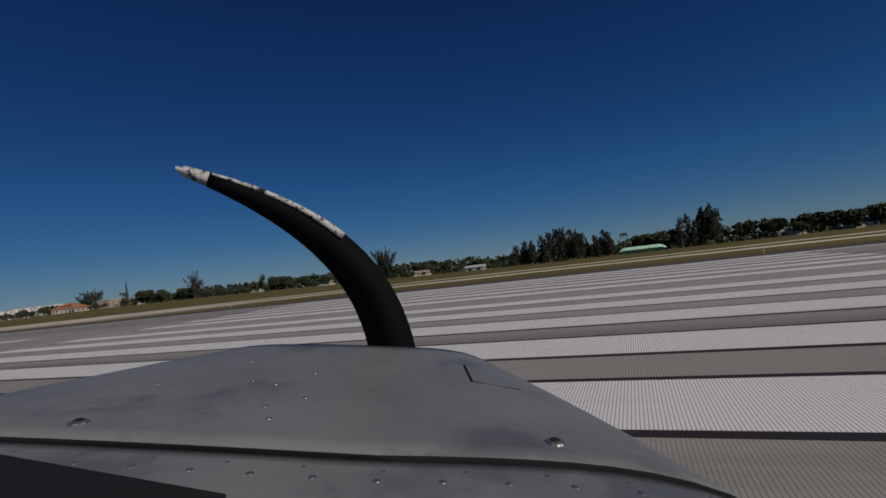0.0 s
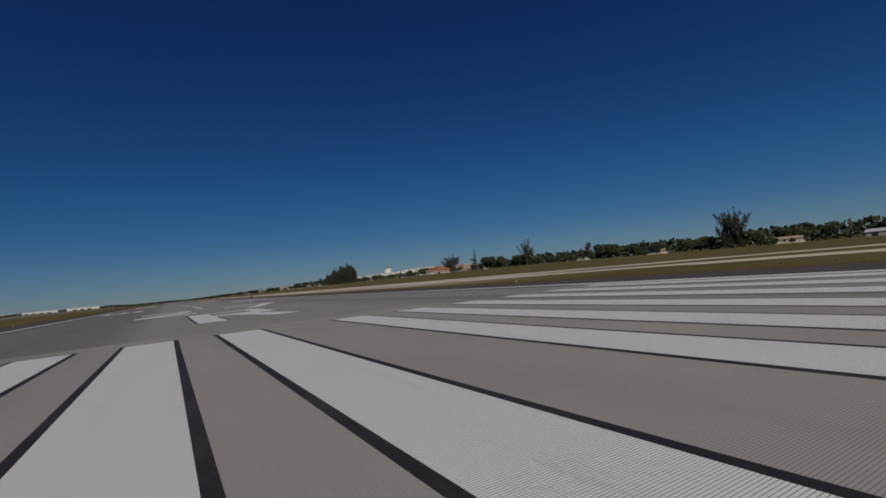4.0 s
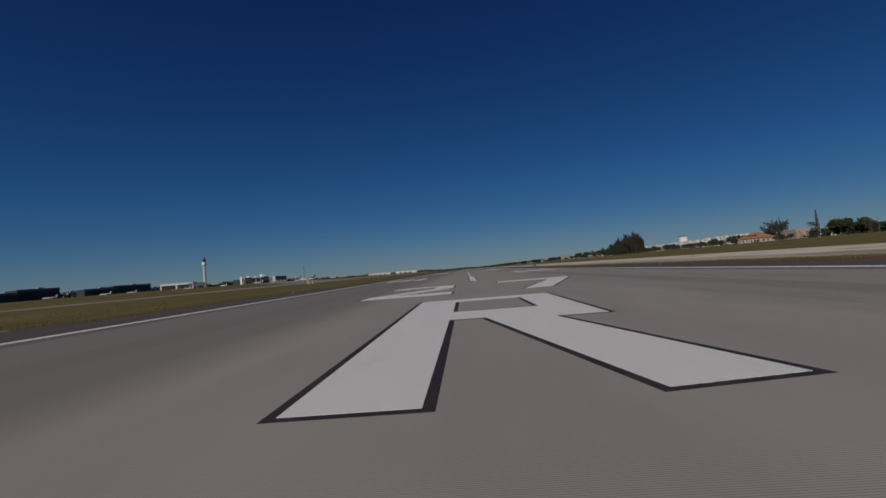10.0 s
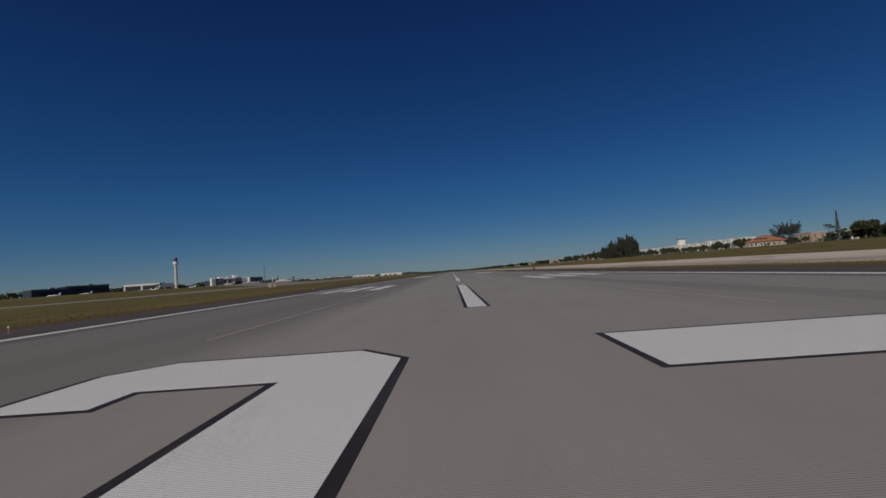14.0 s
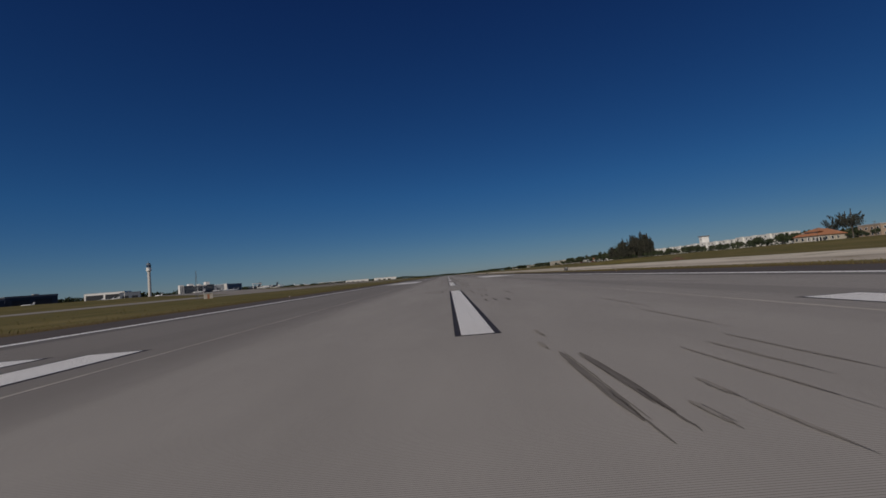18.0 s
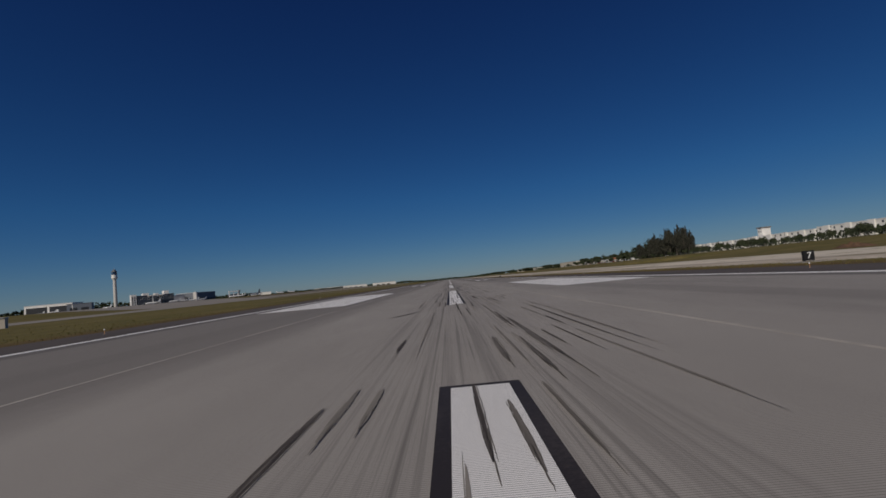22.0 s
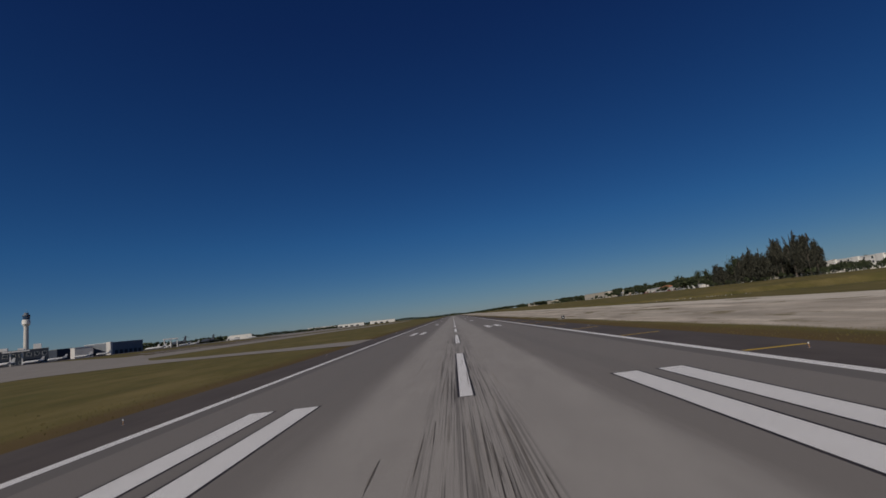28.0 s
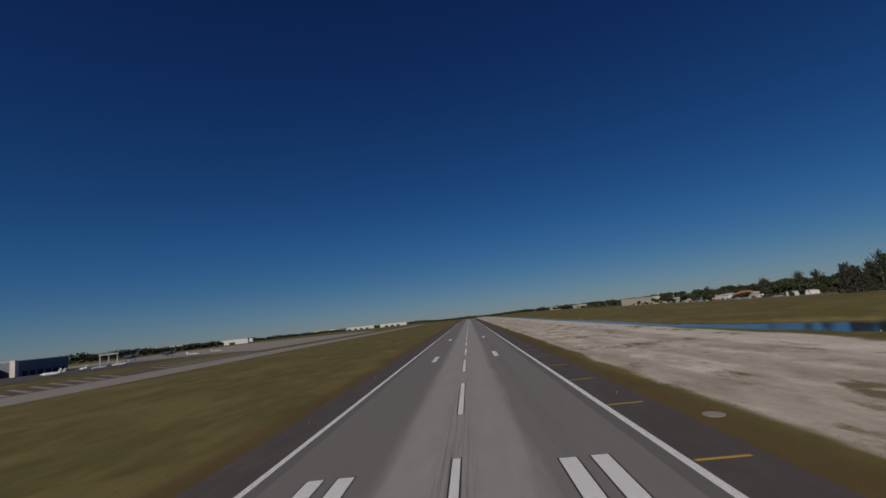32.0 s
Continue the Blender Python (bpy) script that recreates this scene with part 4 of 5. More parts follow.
def far_woods(name, pts, h, label):
    """A long uneven belt of far trees, made of many leaf sprays."""
    r = random.Random(len(pts))
    crown = []
    for (x0, y0), (x1, y1) in zip(pts, pts[1:]):
        n = int(math.dist((x0, y0), (x1, y1)) / (1.9 if h > 9 else 1.2))
        for k in range(n):
            q = (k + r.random()) / n
            x, y = x0 + (x1 - x0) * q, y0 + (y1 - y0) * q
            top = h * (0.6 + 0.35 * noise.noise((x * 0.02, y * 0.02, 0)) + 0.22 * noise.noise((x * 0.09, y * 0.09, 5)) + 0.15 * r.random())
            layers = 8 if h > 9 else 5
            for j in range(layers):
                crown.append(((x + r.uniform(-8, 8), y + r.uniform(-8, 8), ground_height(x, y) + top * ((j + r.random()) / layers) ** 0.8), 2.4 if h > 9 else 0.9, 1.8 if h > 9 else 0.7))
    ob = new(name, leaf_mesh(name, crown, M_LEAF))
    return tagged(ob, label, "woods", kind="stuff")


far_woods("far_woods", [(-1500, 1150), (-1100, 1750), (-700, 2500), (-300, 3150), (80, 3300), (300, 2900)], 15, "dark belt of far trees on the horizon")
far_woods("far_woods", [(-900, 500), (-820, 800), (-760, 1080), (-700, 1400), (-640, 1800)], 18, "dark trees behind the hangars")
far_woods("far_woods", [(420, -400), (400, 0), (390, 480), (372, 900), (350, 1300), (345, 1800), (320, 2800)], 15, "dark trees behind the houses")
tufts("grass_tufts", [(30.6, 39, 40, 720, 9000), (-40, -30.6, 40, 720, 6500)], "short dry yellow-brown grass tufts beside the shoulder", 0.17)
tufts("tall_grass_tufts", [(30.8, 37, 60, 425, 900), (98, 105, 520, 900, 900), (-70, -40, 60, 520, 1500)], "loose taller tufts of olive grass on the field", 0.22)
far_woods("undergrowth", [(318, -290), (322, 20), (318, 240), (320, 505)], 9, "olive and dark green thicket behind the houses")
far_woods("undergrowth", [(303, -270), (305, 20), (302, 240), (304, 512)], 5, "dark tangled undergrowth between the houses")
far_woods("undergrowth", [(305, 850), (303, 1100), (308, 1400), (300, 1900)], 8, "dark tangled undergrowth behind the far road")
far_woods("undergrowth", [(268, 556), (267, 700), (269, 830)], 6.5, "dark bushy undergrowth before the white apartments")

# ---- buildings ----
def unit_box(name, mat):
    me = bpy.data.meshes.new(name)
    bm = boxes((-0.5, 0.5, -0.5, 0.5, 0, 1))
    bm.to_mesh(me), bm.free()
    me.materials.append(mat)
    return me


PANE_MESH = unit_box("pane", M_PANE)
FRAME_MESH = unit_box("window", M_STUCCO)


def window(parent, x, y, z, w, h, turn=0.0):
    """A window in a wall that faces local -y: a frame round a darker pane."""
    f = share("window", FRAME_MESH, parent, pose(x, y, z, 0, 0, turn) @ Matrix.Diagonal((w + 0.3, 0.16, h + 0.3, 1)))
    share("pane", PANE_MESH, f, Matrix.Translation((0, -0.30, 0.06)) @ Matrix.Diagonal((w / (w + 0.3), 0.75, h / (h + 0.3), 1)))
    return f


def hip_roof(w, d, z, rise, over=0.8):
    bm = bmesh.new()
    a, b = w / 2 + over, d / 2 + over
    r = max(0.1, a - b)
    lo = [bm.verts.new(p) for p in ((-a, -b, z), (a, -b, z), (a, b, z), (-a, b, z))]
    un = [bm.verts.new((*v.co.xy, z - 0.25)) for v in lo]
    hi = [bm.verts.new((-r, 0, z + rise)), bm.verts.new((r, 0, z + rise))]
    bm.faces.new((lo[0], lo[1], hi[1], hi[0])), bm.faces.new((lo[1], lo[2], hi[1])), bm.faces.new((lo[2], lo[3], hi[0], hi[1])), bm.faces.new((lo[3], lo[0], hi[0]))
    for i in range(4):
        bm.faces.new((un[i], un[(i + 1) % 4], lo[(i + 1) % 4], lo[i]))
    bm.faces.new(un[::-1])
    return bm


def gable_roof(w, d, z, rise, over=0.6):
    bm = bmesh.new()
    a, b = w / 2 + over, d / 2 + over
    lo = [bm.verts.new(p) for p in ((-a, -b, z), (a, -b, z), (a, b, z), (-a, b, z))]
    hi = [bm.verts.new((-a, 0, z + rise)), bm.verts.new((a, 0, z + rise))]
    bm.faces.new((lo[0], lo[1], hi[1], hi[0])), bm.faces.new((lo[2], lo[3], hi[0], hi[1]))
    bm.faces.new((lo[1], lo[2], hi[1])), bm.faces.new((lo[3], lo[0], hi[0])), bm.faces.new(lo[::-1])
    return bm


def building(name, label, at, turn, w, d, h, wall, roof="flat", roof_mat=None, rise=2.0, rows=0, cols=0, win=(1.4, 1.5), end_cols=0, doors=(), category="building", group=""):
    x, y = at
    t = thing(name, label, category, group, at=(x, y, ground_height(x, y) - 0.15), turn=turn)
    part("wall", boxes((-w / 2, w / 2, -d / 2, d / 2, -1.0, h)), wall, t)
    if roof == "flat":
        bm = boxes((-w / 2 - 0.25, w / 2 + 0.25, -d / 2 - 0.25, d / 2 + 0.25, h + 0.002, h + 0.5))
        part("roof", bm, roof_mat or M_STUCCO, t)
    elif roof == "hip":
        part("roof", hip_roof(w, d, h + 0.252, rise), roof_mat, t)
    else:
        part("roof", gable_roof(w, d, h + 0.002, rise), roof_mat, t)
    for i in range(rows):
        z = 1.0 + i * (h / max(rows, 1))
        for j in range(cols):
            window(t, -w / 2 + w * (j + 0.5) / cols, -d / 2, z, *win)
        for j in range(end_cols):
            window(t, w / 2, -d / 2 + d * (j + 0.5) / end_cols, z, win[0], win[1], 90)
    for dx, dw, dh in doors:
        # no opening is cut: a dark box carries the doorway's shade
        part("door", boxes((dx - dw / 2, dx + dw / 2, -d / 2 - 0.12, -d / 2 + 0.3, -0.9, dh)), M_DOOR, t, "dark panel painted as a shaded open doorway")
    return t


NORTH, SOUTH = -90.0, 90.0     # turns that face a front to the runway
# white apartment house in three steps, with its stair turret
for yc, ww, hh, xx in ((782, 108, 9.0, 281), (690, 74, 9.5, 285), (619, 62, 10.5, 290)):
    ob = building("apartment_house", "long white three-storey apartment house with small dark windows", (xx + 8, yc), NORTH + 4, ww, 15, hh, M_STUCCO, rows=3, cols=int(ww / 6), end_cols=3)
    for k in range(int(ww / 18)):
        cx = -ww / 2 + 9 + 18 * k
        part("bay", boxes((cx - 2.4, cx + 2.4, -8.4, -7.0, -1.0, hh + 0.75)), M_STUCCO, ob, "white projecting stair bay")
turret = thing("stair_turret", "square white turret with a dark flat cap", "turret", at=(299, 727, 4.2), turn=NORTH)
part("wall", boxes((-3.2, 3.2, -4.0, 4.0, -1, 17.6)), M_STUCCO, turret)
part("roof", boxes((-3.9, 3.9, -4.7, 4.7, 17.602, 18.6)), M_ROOF, turret, "dark flat roof cap")
for k in range(2):
    window(turret, -1.5 + 3.0 * k, -4.0, 13.4, 1.2, 1.6)

# villa with an orange tiled roof, and its neighbours
villa = building("villa", "cream villa under a wide orange tiled roof", (281, 534), NORTH + 12, 28, 15, 4.4, M_CREAM, "hip", M_TILE, 4.6, 1, 6, (1.6, 2.2), 3, category="house")
part("upper_storey", boxes((-9.5, 2.5, -5.0, 5.5, 4.6, 7.4)), M_CREAM, villa)
part("upper_roof", hip_roof(12, 10.5, 7.66, 2.6), M_TILE, villa)
villa.children[-1].location = (-3.5, 0.25, 0)
for k in range(3):
    part("arch", boxes((3.2 + 3.0 * k, 5.0 + 3.0 * k, -7.72, -7.45, -0.5, 2.6)), M_DOOR, villa, "dark panel painted as a shaded arch")
part("porch_roof", hip_roof(12, 9, 3.6, 1.9), M_TILE, villa)
villa.children[-1].location = (7, -10.5, 0)
for dx in (-4.5, -1.5, 1.5, 4.5):
    part("porch_column", boxes((7 + dx - 0.2, 7 + dx + 0.2, -14.2, -13.8, -1, 3.4)), M_STUCCO, villa)
building("tan_house", "two-storey tan brick house with a pale flat roof", (302, 508), NORTH, 18, 12, 8.5, M_TAN, "flat", M_PALEROOF, rows=2, cols=4, end_cols=2, category="house")
building("white_house", "white house with a pale flat roof among trees", (306, 478), NORTH, 14, 11, 7.0, M_STUCCO, "flat", M_PALEROOF, rows=2, cols=3, end_cols=2, category="house")
building("long_shed", "low long shed with a white metal roof", (288, 117), NORTH, 13, 6, 2.3, M_GREYWALL, "gable", M_PALEROOF, 1.5, doors=((-3, 2.4, 1.9), (3, 2.4, 1.9)), category="shed")
building("bungalow", "small white bungalow with a terracotta roof", (298, 10), NORTH, 15, 9, 4.2, M_STUCCO, "gable", M_TILE, 1.8, 1, 3, (1.3, 1.4), 2, category="house", group="bungalows along the field edge")
for yy, ww in ((-64, 14), (-96, 12), (160, 14), (241, 12), (309, 11)):
    building("bungalow", "small pale bungalow half hidden by trees", (292, yy), NORTH + (yy % 7), ww, 8, 2.5, M_CREAM, "gable", (M_ROOF, M_TAN, M_GREYWALL)[yy % 3], 1.5, 1, 3, (1.3, 1.3), 2, category="house", group="bungalows along the field edge")
building("roadside_shed", "white open-fronted shed with a flat overhanging roof", (276, 998), NORTH + 8, 24, 8, 3.4, M_STUCCO, "flat", M_PALEROOF, doors=((-6, 5, 2.6), (4, 6, 2.6)), category="shed")
building("orange_house", "low house with a terracotta roof among trees", (284, 1092), NORTH, 26, 12, 4.5, M_CREAM, "hip", M_TILE, 3.0, 1, 5, (1.6, 1.5), 2, category="house")
for yy, ww, hh, mat in ((1062, 18, 4, M_STUCCO), (1128, 20, 4.5, M_STUCCO), (1162, 24, 4, M_CREAM), (1205, 26, 4.5, M_STUCCO), (1258, 30, 5, M_CREAM)):
    building("roadside_house", "low pale house beside the far road", (282 + yy % 9, yy), NORTH + yy % 5, ww, 11, hh, mat, "gable", M_PALEROOF, 1.8, 1, 4, (1.5, 1.4), 2, category="house", group="houses beside the far road")
building("warehouse", "long cream warehouse with a pale flat roof", (300, 1400), NORTH, 150, 40, 11, M_CREAM, "flat", M_PALEROOF, rows=1, cols=14, win=(3, 2), end_cols=3, category="warehouse")
for yy, ww, hh in ((1600, 70, 9), (1770, 60, 8), (1990, 90, 9), (2300, 80, 10)):
    building("far_warehouse", "far cream flat-roofed warehouse", (345 - 0.05 * (yy - 1600), yy), NORTH, ww, 30, hh, M_CREAM, "flat", M_PALEROOF, rows=1, cols=8, win=(3, 2), end_cols=3, category="warehouse", group="far warehouses")

# green canvas shelter in front of the pines
shelter = thing("green_shelter", "long pale green canvas shelter with sloping ends", "shelter", at=(268, 12, ground_height(268, 12)), turn=NORTH)
bm = bmesh.new()
prof = ((-13, 0.2), (-12.3, 1.7), (-11, 2.6), (-9, 3.0), (9, 3.0), (11, 2.6), (12.3, 1.7), (13, 0.2))
lo = [bm.verts.new((x, -2.9, 0.2 + (z - 0.2) * 0.66)) for x, z in prof]
hi = [bm.verts.new((x, 2.5, z)) for x, z in prof]
up = [bm.verts.new((x * 0.97, 0, z + 0.7)) for x, z in prof]
for a, b in ((lo, up), (up, hi)):
    for i in range(7):
        bm.faces.new((a[i], a[i + 1], b[i + 1], b[i]))
part("canvas", bm, M_GREEN, shelter)
for x in (-10.5, -3.5, 3.5, 10.5):
    for y in (-2.3, 2.3):
        part("post", boxes((x - 0.1, x + 0.1, y - 0.1, y + 0.1, -0.5, 3.0)), M_STEEL, shelter)
part("back_wall", boxes((-10.4, 10.4, 2.32, 2.45, -0.3, 2.2)), M_GREEN, shelter)

# fence along the perimeter road
fence = thing("chain_link_fence", "grey chain-link fence along the perimeter road", "fence", at=(0, 0, 0))
post_mesh = bpy.data.meshes.new("post")
bm = bmesh.new()
cone(bm, 0.06, 0.06, 0, 2.4, 6)
bm.to_mesh(post_mesh), bm.free()
post_mesh.materials.append(M_STEEL)
rail_mesh = unit_box("rail", M_STEEL)
for k in range(110):
    y = 420 + 6 * k
    z = ground_height(256, y)
    share("post", post_mesh, fence, Matrix.Translation((256, y, z)))
for z in (0.15, 1.2, 2.3):
    share("rail", rail_mesh, fence, Matrix.Translation((256, 420 + 330, 4.2 + z)) @ Matrix.Diagonal((0.05, 660, 0.06, 1)))

# ---- south side: tower, hangars, terminal ----
tower = thing("control_tower", "tall slim pale concrete control tower with a blue glass cab", "control tower", at=(-590, 1115, 3.8))
bm = bmesh.new()
cone(bm, 3.1, 2.7, -2, 52, 16)
part("shaft", bm, M_PALECONC, tower)
bm = bmesh.new()
cone(bm, 2.7, 4.7, 52.002, 55.0, 16), cone(bm, 4.7, 4.4, 55.001, 61, 16)
part("collar", bm, M_STUCCO, tower, "white flared collar")
bm = bmesh.new()
cone(bm, 3.6, 4.3, 61.002, 66.5, 12)
part("cab", bm, M_CABGLASS, tower, "blue glass control cab")
for k in range(12):
    a = math.tau * (k + 0.5) / 12
    bm = bmesh.new()
    limb(bm, (3.64 * math.cos(a), 3.64 * math.sin(a), 61), (4.34 * math.cos(a), 4.34 * math.sin(a), 66.6), 0.1, 0.1, 4)
    part("mullion", bm, M_STEEL, tower)
bm = bmesh.new()
cone(bm, 4.6, 4.2, 66.602, 67.8, 12), cone(bm, 2.9, 2.6, 67.801, 70.5, 12)
part("roof", bm, M_BLUEWALL, tower)
for dx, hh in ((0, 76), (1.3, 73.5), (-1.4, 73)):
    bm = bmesh.new()
    cone(bm, 0.12, 0.06, 69.0, hh, 5, Matrix.Translation((dx, 0, 0)))
    part("antenna", bm, M_STEEL, tower)

building("white_hangar", "white aircraft hangar with two dark open doors", (-514, 893), 16, 52, 30, 13.0, M_STUCCO, "flat", M_PALEROOF, doors=((-12.8, 22.5, 10.2), (12.2, 22.5, 10.2)), category="hangar")
for at, turn, w, d, h, drs, words in (((-474, 708), 56, 46, 32, 12.5, ((-10, 15, 8.5), (10, 15, 8.5)), "dark blue-grey hangar block"), ((-478, 655), 58, 34, 28, 10.0, ((0, 18, 6.5),), "low dark hangar beside a taller one"),
                                      ((-462, 548), 62, 36, 32, 12.5, ((-8, 14, 8.5), (8, 14, 8.5)), "taller dark hangar in the row"), ((-470, 505), 62, 40, 30, 9.5, ((-10, 16, 7), (10, 16, 7)), "dark hangar with a shadowed front"),
                                      ((-486, 455), 64, 46, 30, 11.0, ((-12, 18, 8), (12, 18, 8)), "long dark hangar block with a shadowed front"), ((-500, 400), 66, 54, 30, 9.5, ((-14, 20, 7.5), (14, 20, 7.5)), "low dark hangar behind parked jets")):
    hall = building("dark_hangar", words, at, turn, w, d, h, M_DARKWALL, "flat", M_ROOF, doors=drs, category="hangar", group="dark hangars")
    part("fascia", boxes((-w / 2 - 0.3, w / 2 + 0.3, -d / 2 - 0.42, -d / 2 - 0.255, h - 1.3, h - 0.3)), M_BLUEWALL, hall, "paler band above the doors")
    part("roof_unit", boxes((w * 0.1, w * 0.1 + 5, -3, 3, h + 0.502, h + 2.0)), M_GREYWALL, hall, "grey roof plant")
term = building("terminal", "dark glass terminal with white stepped roof blocks", (-352, 842), 40, 38, 22, 11.5, M_DARKWALL, "flat", M_ROOF, rows=2, cols=8, win=(2.6, 2.2), category="terminal")
for dx, ww, hh in ((-9, 6, 14.5), (2, 4, 13.6), (12, 5, 16.0)):
    part("roof_block", boxes((dx - ww / 2, dx + ww / 2, -6, 6, 12.0, hh)), M_STUCCO, term, "white roof block")
part("stair_block", boxes((-24.5, -19.2, -11.6, -2, -1, 13.5)), M_STUCCO, term, "white end block with slots")
for dx in (-23.4, -21.2):
    part("slot", boxes((dx, dx + 0.9, -11.72, -11.5, 1.5, 11.5)), M_DOOR, term)
canopy = thing("apron_canopy", "white flat canopy on two white masts by the apron", "canopy", at=(-341, 828.5, ground_height(-341, 828.5)), turn=40)
part("roof", boxes((-8, 8, -3, 3, 10.4, 11.3)), M_STUCCO, canopy)
for dx in (-3.5, 3.5):
    part("mast", boxes((dx - 0.4, dx + 0.4, -0.4, 0.4, -0.5, 10.398)), M_STUCCO, canopy)
building("pier", "pale low pier with stepped roof", (-398, 968), 50, 16, 18, 11, M_PALECONC, "flat", M_PALEROOF, rows=1, cols=4, win=(3, 2.2), category="terminal")
building("low_store", "low dark store building beside the white hangar", (-484, 898), 30, 26, 20, 11.0, M_BLUEWALL, "flat", M_ROOF, doors=((-6, 8, 6), (6, 8, 6)), category="hangar")
building("grey_hangar", "wide blue-grey hangar with a row of dark doors", (-386, 1001), 84, 44, 34, 13, M_BLUEWALL, "flat", M_PALEROOF, doors=tuple((-17 + 6.8 * k, 4.4, 4.5) for k in range(6)), category="hangar")
part("corner_tower", boxes((-25.2, -22.27, -17.2, -12, -1, 13.9)), M_PALECONC, bpy.data.objects["grey_hangar"], "white corner tower")
building("grey_hangar", "low dark shed behind the blue-grey hangar", (-440, 1015), 70, 60, 30, 12, M_DARKWALL, "flat", M_ROOF, category="hangar")
gate = thing("white_gantry", "white open portal frame beside the hangar", "gantry", at=(-352, 1052, ground_height(-352, 1052)), turn=40)
for dx in (-7, 0, 7):
    part("post", boxes((dx - 0.45, dx + 0.45, -0.5, 0.5, -0.5, 10)), M_STUCCO, gate)
part("beam", boxes((-8, 8, -1.2, 1.2, 10.002, 11.4)), M_STUCCO, gate)
for xx, yy, ww in ((-970, 2136, 98), (-560, 2750, 260), (-330, 2700, 110), (-820, 2250, 120), (-640, 1900, 60)):
    building("far_hangar", "far long white hangar near the horizon", (xx, yy), 20, ww, 40, 13, M_STUCCO, "flat", M_PALEROOF, doors=tuple((-ww / 2 + 20 + 26 * k, 14, 6) for k in range(int(ww / 26) - 1)), category="hangar", group="far hangars")


# ---- parked aircraft ----
def loft(rings, seg=12):
    """A closed body through circles (x, z, ry, rz)."""
    bm = bmesh.new()
    vs = []
    for x, z, ry, rz in rings:
        vs.append([bm.verts.new((x, math.cos(math.tau * k / seg) * ry, z + math.sin(math.tau * k / seg) * rz)) for k in range(seg)])
    for a, b in zip(vs, vs[1:]):
        for k in range(seg):
            bm.faces.new((a[k], a[(k + 1) % seg], b[(k + 1) % seg], b[k]))
    bm.faces.new(vs[0][::-1]), bm.faces.new(vs[-1])
    for f in bm.faces:
        f.smooth = True
    return bm


def wing(root, tip, chord0, chord1, thick, sweep):
    (x0, y0, z0), (x1, y1, z1) = root, tip
    bm = bmesh.new()
    q = []
    for (x, y, z), c, t in ((root, chord0, thick), (tip, chord1, thick * 0.5)):
        q.append([bm.verts.new(p) for p in ((x, y, z), (x - c * 0.4, y, z + t / 2), (x - c, y, z), (x - c * 0.4, y, z - t / 2))])
    for k in range(4):
        bm.faces.new((q[0][k], q[0][(k + 1) % 4], q[1][(k + 1) % 4], q[1][k]))
    bm.faces.new(q[0][::-1]), bm.faces.new(q[1])
    bmesh.ops.recalc_face_normals(bm, faces=bm.faces)
    return bm


def jet(name, label, mat, at, turn, size=1.0, group=""):
    t = thing(name, label, "airplane", group)
    s = size
    part("fuselage", loft([(x * s, z * s, r * s, r * s) for x, z, r in ((8, 1.9, 0.1), (7.3, 1.95, 0.6), (5.8, 2.1, 1.0), (0, 2.15, 1.08), (-4, 2.3, 0.9), (-7.6, 2.7, 0.25))]), mat, t)
    for d in (-1, 1):
        part("wing", wing((1.8 * s, d * 0.8 * s, 1.6 * s), (-1.6 * s, d * 7.4 * s, 2.0 * s), 2.9 * s, 1.1 * s, 0.34 * s, 0), mat, t)
        part("engine", loft([(x * s, 2.75 * s, r * s, r * s) for x, r in ((-2.6, 0.45), (-3.4, 0.55), (-5.2, 0.35))]), mat, t).location.y = d * 1.55 * s
        part("tailplane", wing((-6.6 * s, 0.05 * d * s, 5.1 * s), (-7.8 * s, d * 2.6 * s, 5.1 * s), 1.5 * s, 0.8 * s, 0.16 * s, 0), mat, t)
        bm = bmesh.new()
        cone(bm, 0.09 * s, 0.09 * s, 0.3 * s, 1.5 * s, 6, Matrix.Translation((-0.6 * s, d * 1.5 * s, 0))), cone(bm, 0.3 * s, 0.3 * s, -0.12 * s, 0.12 * s, 10, Matrix.Translation((-0.6 * s, d * 1.5 * s, 0.3 * s)) @ Matrix.Rotation(math.pi / 2, 4, 'X'))
        part("main_wheel", bm, M_SIGNBLACK, t)
    part("fin", fin_mesh(s), mat, t)
    bm = bmesh.new()
    cone(bm, 0.08 * s, 0.08 * s, 0.25 * s, 1.4 * s, 6, Matrix.Translation((5.6 * s, 0, 0))), cone(bm, 0.25 * s, 0.25 * s, -0.1 * s, 0.1 * s, 10, Matrix.Translation((5.6 * s, 0, 0.25 * s)) @ Matrix.Rotation(math.pi / 2, 4, 'X'))
    part("nose_wheel", bm, M_SIGNBLACK, t)
    t.matrix_basis = pose(at[0], at[1], ground_height(*at) + 0.14, 0, 0, turn)
    return t


def fin_mesh(s):
    bm = bmesh.new()
    pts = ((-4.6, 2.8), (-6.5, 6.0), (-8.0, 6.0), (-7.3, 2.6))
    a = [bm.verts.new((x * s, -0.1 * s, z * s)) for x, z in pts]
    b = [bm.verts.new((x * s, 0.1 * s, z * s)) for x, z in pts]
    bm.faces.new(a), bm.faces.new(b[::-1])
    for k in range(4):
        bm.faces.new((a[k], b[k], b[(k + 1) % 4], a[(k + 1) % 4]))
    bmesh.ops.recalc_face_normals(bm, faces=bm.faces)
    return bm


